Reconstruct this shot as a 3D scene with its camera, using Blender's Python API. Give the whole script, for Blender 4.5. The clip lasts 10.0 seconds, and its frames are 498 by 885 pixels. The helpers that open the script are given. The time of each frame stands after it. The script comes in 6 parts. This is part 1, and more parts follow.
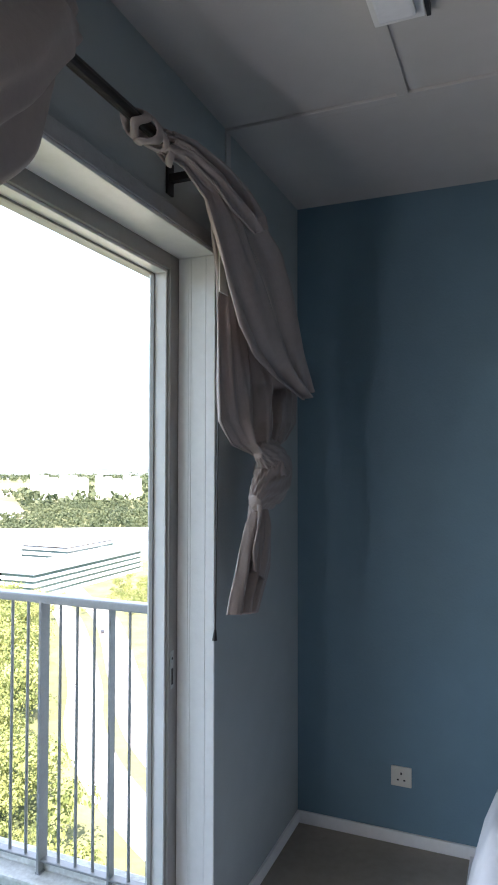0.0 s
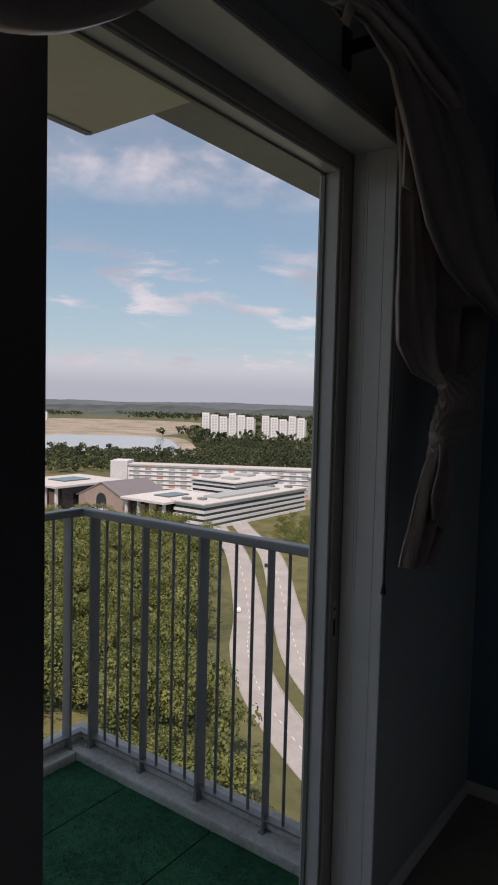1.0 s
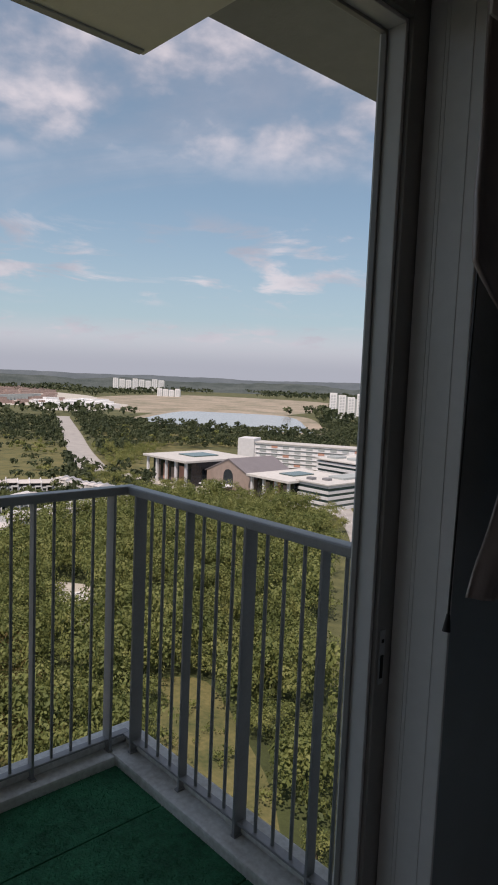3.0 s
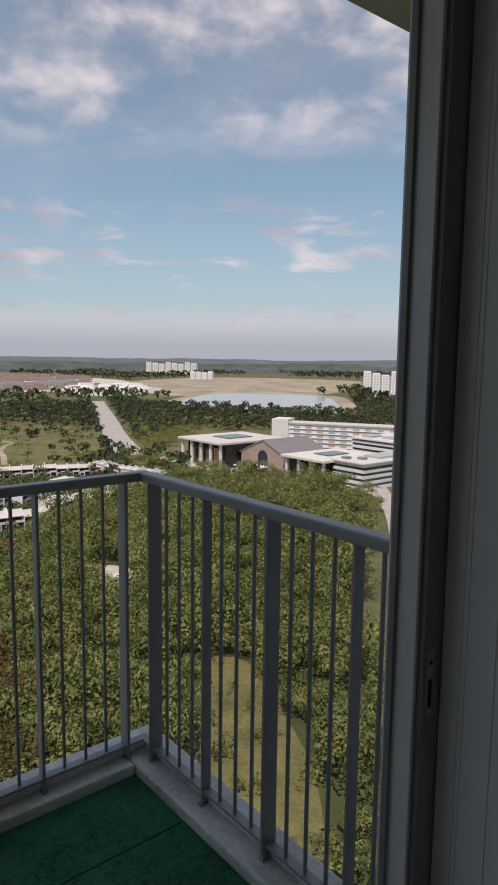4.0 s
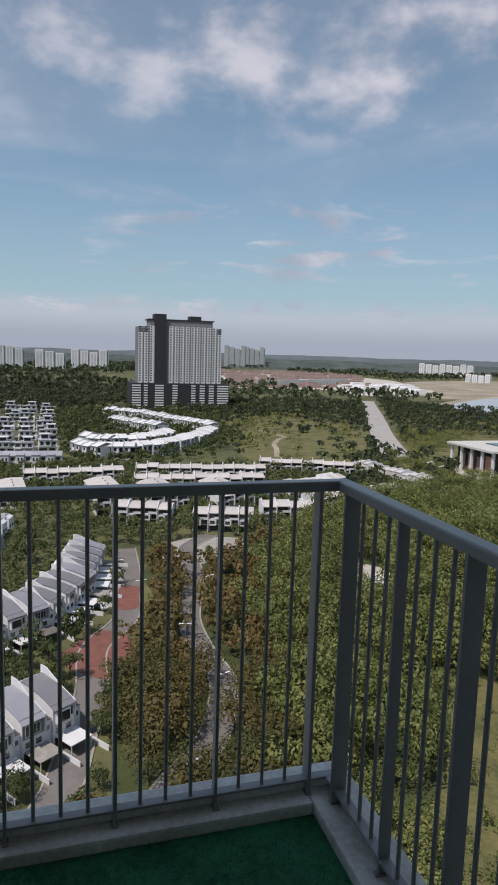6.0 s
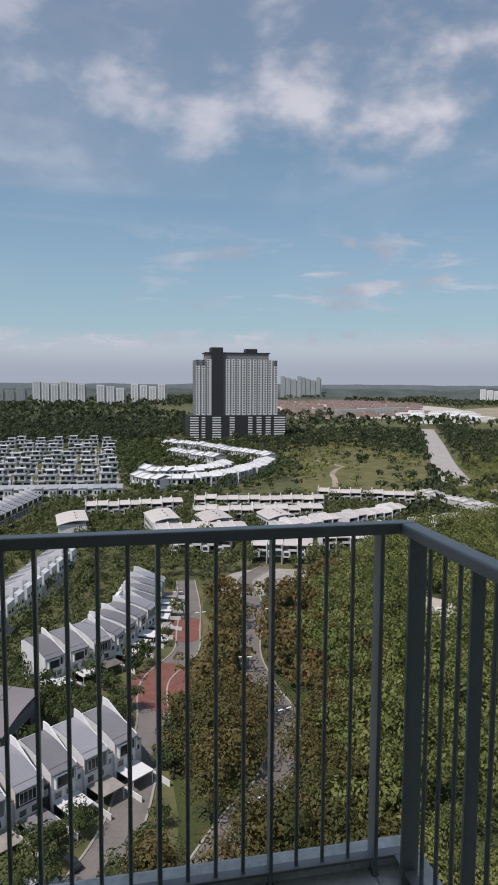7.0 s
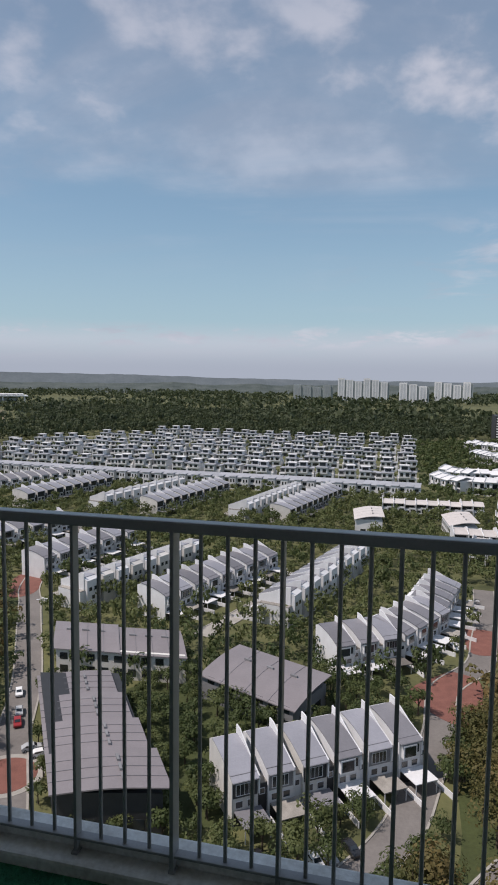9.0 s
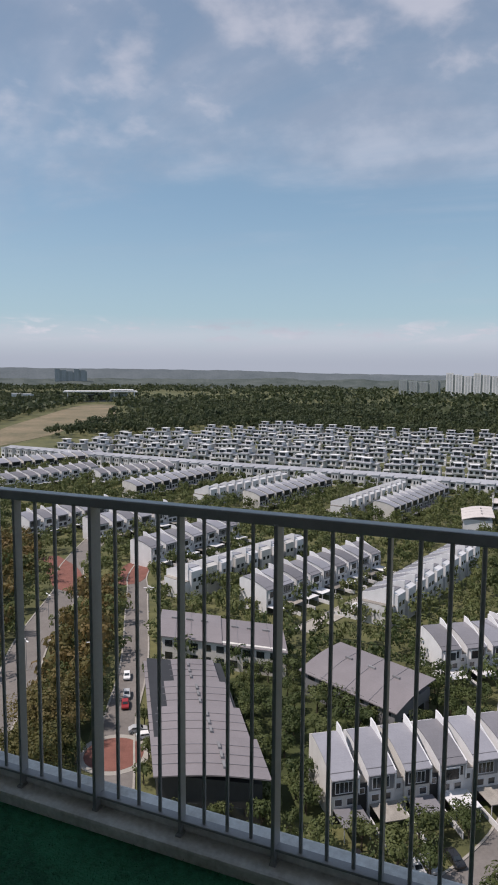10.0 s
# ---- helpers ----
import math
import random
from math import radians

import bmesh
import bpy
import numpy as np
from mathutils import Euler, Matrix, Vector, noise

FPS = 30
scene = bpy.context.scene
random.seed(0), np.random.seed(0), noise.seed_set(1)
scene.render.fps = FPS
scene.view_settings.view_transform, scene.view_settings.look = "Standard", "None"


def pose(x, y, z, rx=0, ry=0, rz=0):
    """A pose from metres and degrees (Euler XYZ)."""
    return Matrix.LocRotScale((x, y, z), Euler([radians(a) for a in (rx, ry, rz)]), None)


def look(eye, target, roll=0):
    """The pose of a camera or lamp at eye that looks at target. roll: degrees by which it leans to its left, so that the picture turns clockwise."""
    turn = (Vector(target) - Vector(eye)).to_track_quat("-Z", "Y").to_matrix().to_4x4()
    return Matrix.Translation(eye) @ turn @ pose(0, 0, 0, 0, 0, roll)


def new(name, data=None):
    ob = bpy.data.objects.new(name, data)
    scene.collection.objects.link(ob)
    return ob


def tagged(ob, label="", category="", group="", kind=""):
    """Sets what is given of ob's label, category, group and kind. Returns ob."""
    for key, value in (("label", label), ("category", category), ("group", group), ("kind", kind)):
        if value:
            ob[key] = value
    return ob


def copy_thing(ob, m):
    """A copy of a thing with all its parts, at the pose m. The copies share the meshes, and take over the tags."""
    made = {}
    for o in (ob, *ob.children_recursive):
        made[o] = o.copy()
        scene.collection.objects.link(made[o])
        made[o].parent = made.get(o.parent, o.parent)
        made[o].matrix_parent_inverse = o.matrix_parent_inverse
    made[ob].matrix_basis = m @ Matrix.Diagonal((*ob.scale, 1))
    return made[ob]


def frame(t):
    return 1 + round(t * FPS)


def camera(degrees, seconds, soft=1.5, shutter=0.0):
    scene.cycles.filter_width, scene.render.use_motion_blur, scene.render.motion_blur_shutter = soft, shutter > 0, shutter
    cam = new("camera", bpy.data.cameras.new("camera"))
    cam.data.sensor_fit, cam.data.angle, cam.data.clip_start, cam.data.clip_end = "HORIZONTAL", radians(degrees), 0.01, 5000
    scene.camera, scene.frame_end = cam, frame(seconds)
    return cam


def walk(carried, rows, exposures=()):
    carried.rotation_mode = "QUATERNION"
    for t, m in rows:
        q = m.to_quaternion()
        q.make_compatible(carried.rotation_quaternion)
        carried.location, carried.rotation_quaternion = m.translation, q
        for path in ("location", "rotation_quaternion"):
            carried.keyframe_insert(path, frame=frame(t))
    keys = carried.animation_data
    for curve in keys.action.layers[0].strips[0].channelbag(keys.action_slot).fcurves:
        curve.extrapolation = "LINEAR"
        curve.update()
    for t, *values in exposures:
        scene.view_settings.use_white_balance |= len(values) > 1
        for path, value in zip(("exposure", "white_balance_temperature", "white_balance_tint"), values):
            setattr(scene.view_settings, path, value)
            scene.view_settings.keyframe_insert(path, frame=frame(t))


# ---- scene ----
cam = camera(41.1, 10.0, soft=1.9)

# ---- camera and its walk ----
PATH = [
    (0, (1.559, -1.953, 1.771), (0.794, -0.106, 1.833), 0.1),
    (0.5, (1.497, -1.823, 1.767), (0.487, -0.097, 1.758), 1.5),
    (1, (1.425, -1.727, 1.733), (0.235, -0.124, 1.615), 1.4),
    (1.5, (1.346, -1.643, 1.729), (0.207, -0.004, 1.609), 1.5),
    (2, (1.309, -1.506, 1.702), (0.044, 0.036, 1.563), 0.7),
    (2.5, (1.333, -1.293, 1.691), (-0.098, 0.097, 1.537), 2.5),
    (4, (1.103, -0.907, 1.645), (-0.425, 0.359, 1.395), 0.7),
    (4.5, (1.052, -0.731, 1.631), (-0.635, 0.319, 1.406), 1.4),
    (5, (1.05, -0.616, 1.633), (-0.777, 0.161, 1.395), 2.3),
    (6.5, (0.854, -0.529, 1.627), (-1.061, -0.006, 1.387), 0.9),
    (7, (0.774, -0.477, 1.634), (-1.176, -0.073, 1.458), 0.3),
    (7.5, (0.738, -0.377, 1.637), (-1.252, -0.274, 1.465), 2.7),
    (8, (0.756, -0.334, 1.641), (-1.231, -0.481, 1.467), 1.9),
    (8.5, (0.757, -0.3, 1.655), (-1.207, -0.637, 1.484), 1.2),
    (9, (0.769, -0.326, 1.644), (-1.164, -0.803, 1.454), 0.7),
    (9.5, (0.783, -0.332, 1.646), (-1.092, -0.996, 1.437), 0.5),
    (10, (0.756, -0.34, 1.636), (-1.079, -1.109, 1.43), 0.4),
]
EXPOSURE = [(0, 3.4, 6600, 20), (0.3, 2.0, 7100, 22), (0.5, 1.0, 7400, 24), (0.8, 0.40, 7200, 24), (1.0, 0.22, 7100, 24), (2.5, 0.18, 7000, 22), (4.0, 0.18, 7050, 21), (5.0, 0.12, 6650, 18), (6.5, 0.05, 6500, 16), (8.0, 0.08, 6500, 16), (10, 0.2, 6650, 18)]
walk(cam, [(t, look(eye, to, roll)) for t, eye, to, roll in PATH], EXPOSURE)

# ---- sky and sun ----
SUN_EL, SUN_AZ = 58, 150        # degrees; azimuth clockwise from +y
world = bpy.data.worlds.new("sky")
scene.world = world
world.use_nodes = True
wt = world.node_tree
wn, wl = wt.nodes, wt.links
sky = wn.new("ShaderNodeTexSky")
sky.sky_type, sky.sun_disc = 'NISHITA', False
sky.sun_elevation, sky.sun_rotation = radians(SUN_EL), radians(SUN_AZ)
sky.air_density, sky.dust_density, sky.ozone_density = 1.0, 0.6, 1.5


def wmath(op, a, b=None, clamp=False):
    n = wn.new("ShaderNodeMath")
    n.operation, n.use_clamp = op, clamp
    for i, v in enumerate((a, b)):
        if v is None:
            continue
        if isinstance(v, (int, float)):
            n.inputs[i].default_value = v
        else:
            wl.new(v, n.inputs[i])
    return n.outputs[0]


def wmix(f, a, b):
    n = wn.new("ShaderNodeMix")
    n.data_type = 'RGBA'
    for s, v in ((n.inputs[0], f), (n.inputs[6], a), (n.inputs[7], b)):
        if isinstance(v, tuple):
            s.default_value = (*v, 1)
        elif isinstance(v, (int, float)):
            s.default_value = v
        else:
            wl.new(v, s)
    return n.outputs[2]


wc = wn.new("ShaderNodeTexCoord")
ws = wn.new("ShaderNodeSeparateXYZ")
wl.new(wc.outputs["Generated"], ws.inputs[0])
up = wmath('MAXIMUM', ws.outputs[2], 0.0)
den = wmath('ADD', up, 0.10)
cx, cy = wmath('DIVIDE', ws.outputs[0], den), wmath('DIVIDE', ws.outputs[1], den)
cc = wn.new("ShaderNodeCombineXYZ")
wl.new(cx, cc.inputs[0]), wl.new(cy, cc.inputs[1])


def wnoise(scale, detail, rough, shift, warp=0.0):
    mp = wn.new("ShaderNodeMapping")
    mp.inputs["Location"].default_value = shift
    mp.inputs["Scale"].default_value = (1.0, 0.8, 1.0)
    wl.new(cc.outputs[0], mp.inputs[0])
    n = wn.new("ShaderNodeTexNoise")
    n.inputs["Scale"].default_value, n.inputs["Detail"].default_value = scale, detail
    n.inputs["Roughness"].default_value, n.inputs["Distortion"].default_value = rough, warp
    wl.new(mp.outputs[0], n.inputs["Vector"])
    return n.outputs["Fac"]


def wramp(v, lo, hi):
    n = wn.new("ShaderNodeMapRange")
    n.interpolation_type = 'SMOOTHSTEP'
    n.inputs[1].default_value, n.inputs[2].default_value = lo, hi
    wl.new(v, n.inputs[0])
    return n.outputs[0]


def dnoise(size, detail, rough, shift, warp=0.0):
    """Noise over the dome itself, for clouds that keep their round shape."""
    mp = wn.new("ShaderNodeMapping")
    mp.inputs["Location"].default_value, mp.inputs["Scale"].default_value = shift, size
    wl.new(wc.outputs["Generated"], mp.inputs[0])
    n = wn.new("ShaderNodeTexNoise")
    n.inputs["Scale"].default_value, n.inputs["Detail"].default_value = 1.0, detail
    n.inputs["Roughness"].default_value, n.inputs["Distortion"].default_value = rough, warp
    wl.new(mp.outputs[0], n.inputs["Vector"])
    return n.outputs["Fac"]


def both(*masks):
    out = masks[0]
    for m_ in masks[1:]:
        out = wmath('MULTIPLY', out, m_)
    return out


def flip(v):
    return wmath('SUBTRACT', 1.0, v)


north = wramp(ws.outputs[1], -0.25, 0.40)
# broken cumulus in a high belt
lump = dnoise((8.0, 8.0, 14.0), 8, 0.52, (3.1, 1.7, 0.4), 0.10)
group_ = dnoise((2.6, 2.6, 6.5), 3, 0.5, (0.9, 4.2, 2.0), 0.2)
mass = wmath('ADD', wmath('MULTIPLY', lump, 0.58), wmath('MULTIPLY', group_, 0.42))
belt = both(wramp(up, 0.255, 0.335), wmath('ADD', 0.40, wmath('MULTIPLY', flip(wramp(up, 0.44, 0.54)), 0.60)), wmath('ADD', 0.55, wmath('MULTIPLY', north, 0.45)))
puffs = both(wramp(mass, 0.43, 0.64), belt)
# flat streaks lower down to the north
streak = wnoise(1.7, 8, 0.58, (8.2, 4.4, 0), 0.4)
streaks = both(wramp(streak, 0.50, 0.65), wramp(up, 0.085, 0.13), flip(wramp(up, 0.19, 0.25)), north)
# thin veils over all, small heaps along the horizon
veil = wnoise(0.55, 7, 0.60, (5.3, 9.2, 0), 1.1)
thin = both(wramp(veil, 0.40, 0.72), wramp(up, 0.12, 0.30), 0.42)
heap = dnoise((16.0, 16.0, 60.0), 6, 0.6, (2.2, 7.1, 1.0), 0.2)
heaps = both(wramp(heap, 0.48, 0.62), wramp(up, 0.040, 0.055), flip(wramp(up, 0.062, 0.085)), 0.75)
cover = wmath('MAXIMUM', wmath('MAXIMUM', wmath('MULTIPLY', puffs, 0.85), wmath('MULTIPLY', streaks, 0.75)), wmath('MAXIMUM', thin, heaps))
tone = wramp(wmath('ADD', wmath('MULTIPLY', lump, 0.6), wmath('MULTIPLY', mass, 0.4)), 0.40, 0.66)
cloud = wmix(tone, (0.36, 0.39, 0.46), (0.66, 0.66, 0.70))
clear = wn.new("ShaderNodeVectorMath")
clear.operation = 'SCALE'
clear.inputs["Scale"].default_value = 0.100
wl.new(sky.outputs[0], clear.inputs[0])
tinted = wmix(0.45, clear.outputs[0], (0.20, 0.38, 0.48))
deep = wmix(wmath('MULTIPLY', wramp(up, 0.22, 0.52), 0.55), tinted, (0.165, 0.225, 0.335))
haze = wmath('MULTIPLY', wramp(up, 0.26, 0.03), 0.55)
low = wmix(haze, deep, (0.34, 0.50, 0.565))
sky_all = wmix(cover, low, cloud)
bank = wmix(both(wramp(up, 0.088, 0.048), wmath('ADD', 0.35, wmath('MULTIPLY', veil, 0.7))), sky_all, (0.47, 0.515, 0.58))
band = wmath('MULTIPLY', wramp(up, 0.058, 0.012), 0.92)
final = wmix(band, bank, (0.335, 0.385, 0.455))
bg = wn["Background"]
wl.new(final, bg.inputs[0])
bg.inputs[1].default_value = 1.0

sun_data = bpy.data.lights.new("sun", 'SUN')
sun_data.energy, sun_data.angle, sun_data.color = 3.7, radians(0.6), (1.0, 0.95, 0.87)
sun = new("sun", sun_data)
se, sa = radians(SUN_EL), radians(SUN_AZ)
SUN_DIR = Vector((math.sin(sa) * math.cos(se), math.cos(sa) * math.cos(se), math.sin(se)))
sun.matrix_world = look(SUN_DIR * 100, (0, 0, 0))

# added lamp, out of view behind the balcony door's glazed leaf, boosts the sky's light
day = bpy.data.lights.new("door_fill_light", 'AREA')
day.shape, day.size, day.size_y, day.energy, day.color = 'RECTANGLE', 0.95, 2.2, 3.4, (0.93, 0.97, 1.0)
day_ob = new("door_fill_light", day)
day_ob.matrix_world = look((0.345, -1.70, 1.35), (2.0, -1.70, 1.30))

# ---- materials ----


def mat(name, base, rough=0.7, var=0.15, scale=1.0, bump=0.0, bscale=30.0, metal=0.0, rnd=0.0, spec=0.4, second=None, stain=0.0, detail=5):
    """A painted, mineral or metal surface: large stains, fine grain, relief."""
    m = bpy.data.materials.new(name)
    m.use_nodes = True
    nt = m.node_tree
    n, ln = nt.nodes, nt.links
    b = n["Principled BSDF"]
    tc = n.new("ShaderNodeTexCoord")
    n1 = n.new("ShaderNodeTexNoise")
    n1.inputs["Scale"].default_value, n1.inputs["Detail"].default_value = scale, detail
    ln.new(tc.outputs["Object"], n1.inputs["Vector"])
    n2 = n.new("ShaderNodeTexNoise")
    n2.inputs["Scale"].default_value, n2.inputs["Detail"].default_value = scale * 11, 3
    ln.new(tc.outputs["Object"], n2.inputs["Vector"])
    add = n.new("ShaderNodeMath")
    add.operation = 'MULTIPLY_ADD'
    add.inputs[1].default_value = 0.45
    ln.new(n2.outputs["Fac"], add.inputs[0])
    half = n.new("ShaderNodeMath")
    half.operation = 'MULTIPLY'
    half.inputs[1].default_value = 0.65
    ln.new(n1.outputs["Fac"], half.inputs[0])
    ln.new(half.outputs[0], add.inputs[2])
    mr = n.new("ShaderNodeMapRange")
    mr.inputs[1].default_value, mr.inputs[2].default_value = 0.34, 0.74
    ln.new(add.outputs[0], mr.inputs[0])
    mx = n.new("ShaderNodeMix")
    mx.data_type = 'RGBA'
    dark = second or tuple(c * (1 - var) for c in base)
    mx.inputs[6].default_value = (*dark, 1)
    mx.inputs[7].default_value = (*(min(c * (1 + var * .6), 0.9) for c in base), 1)
    ln.new(mr.outputs[0], mx.inputs[0])
    col = mx.outputs[2]
    if rnd:
        oi = n.new("ShaderNodeObjectInfo")
        r = n.new("ShaderNodeMapRange")
        r.inputs[3].default_value, r.inputs[4].default_value = 1 - rnd, 1 + rnd * .5
        ln.new(oi.outputs["Random"], r.inputs[0])
        hs = n.new("ShaderNodeHueSaturation")
        ln.new(r.outputs[0], hs.inputs["Value"])
        ln.new(col, hs.inputs["Color"])
        col = hs.outputs[0]
    ln.new(col, b.inputs["Base Color"])
    b.inputs["Roughness"].default_value, b.inputs["Metallic"].default_value = rough, metal
    b.inputs["Specular IOR Level"].default_value = spec
    if bump:
        n3 = n.new("ShaderNodeTexNoise")
        n3.inputs["Scale"].default_value, n3.inputs["Detail"].default_value = bscale, 6
        ln.new(tc.outputs["Object"], n3.inputs["Vector"])
        bp = n.new("ShaderNodeBump")
        bp.inputs["Strength"].default_value, bp.inputs["Distance"].default_value = bump, 0.01 if bscale > 5 else 0.3
        ln.new(n3.outputs["Fac"], bp.inputs["Height"])
        ln.new(bp.outputs[0], b.inputs["Normal"])
    return m


def leaf_mat(name, a, b_, c, scale=0.09):
    """Foliage: three tones, patches by place and each leaf clump its own shade."""
    m = bpy.data.materials.new(name)
    m.use_nodes = True
    nt = m.node_tree
    n, ln = nt.nodes, nt.links
    b = n["Principled BSDF"]
    tc = n.new("ShaderNodeTexCoord")
    n1 = n.new("ShaderNodeTexNoise")
    n1.inputs["Scale"].default_value, n1.inputs["Detail"].default_value = scale, 2
    ln.new(tc.outputs["Object"], n1.inputs["Vector"])
    g = n.new("ShaderNodeNewGeometry")
    oi = n.new("ShaderNodeObjectInfo")
    s1 = n.new("ShaderNodeMath")
    s1.operation = 'MULTIPLY_ADD'
    s1.inputs[1].default_value = 0.08
    ln.new(g.outputs["Random Per Island"], s1.inputs[0])
    ln.new(n1.outputs["Fac"], s1.inputs[2])
    s2 = n.new("ShaderNodeMath")
    s2.operation = 'MULTIPLY_ADD'
    s2.inputs[1].default_value = 0.30
    ln.new(oi.outputs["Random"], s2.inputs[0])
    ln.new(s1.outputs[0], s2.inputs[2])
    cr = n.new("ShaderNodeValToRGB")
    e = cr.color_ramp.elements
    e[0].position, e[0].color = 0.40, (*a, 1)
    e[1].position, e[1].color = 0.95, (*c, 1)
    k = e.new(0.66)
    k.color = (*b_, 1)
    ln.new(s2.outputs[0], cr.inputs[0])
    ln.new(cr.outputs[0], b.inputs["Base Color"])
    b.inputs["Roughness"].default_value = 0.62
    b.inputs["Specular IOR Level"].default_value = 0.25
    tl = n.new("ShaderNodeBsdfTranslucent")
    ln.new(cr.outputs[0], tl.inputs["Color"])
    mix = n.new("ShaderNodeMixShader")
    mix.inputs[0].default_value = 0.36
    ln.new(b.outputs[0], mix.inputs[1]), ln.new(tl.outputs[0], mix.inputs[2])
    ln.new(mix.outputs[0], n["Material Output"].inputs["Surface"])
    return m


def glass_mat(name, tint=(0.9, 0.93, 0.92)):
    m = bpy.data.materials.new(name)
    m.use_nodes = True
    b = m.node_tree.nodes["Principled BSDF"]
    b.inputs["Base Color"].default_value = (*tint, 1)
    b.inputs["Transmission Weight"].default_value, b.inputs["Roughness"].default_value, b.inputs["IOR"].default_value = 1.0, 0.02, 1.45
    return m


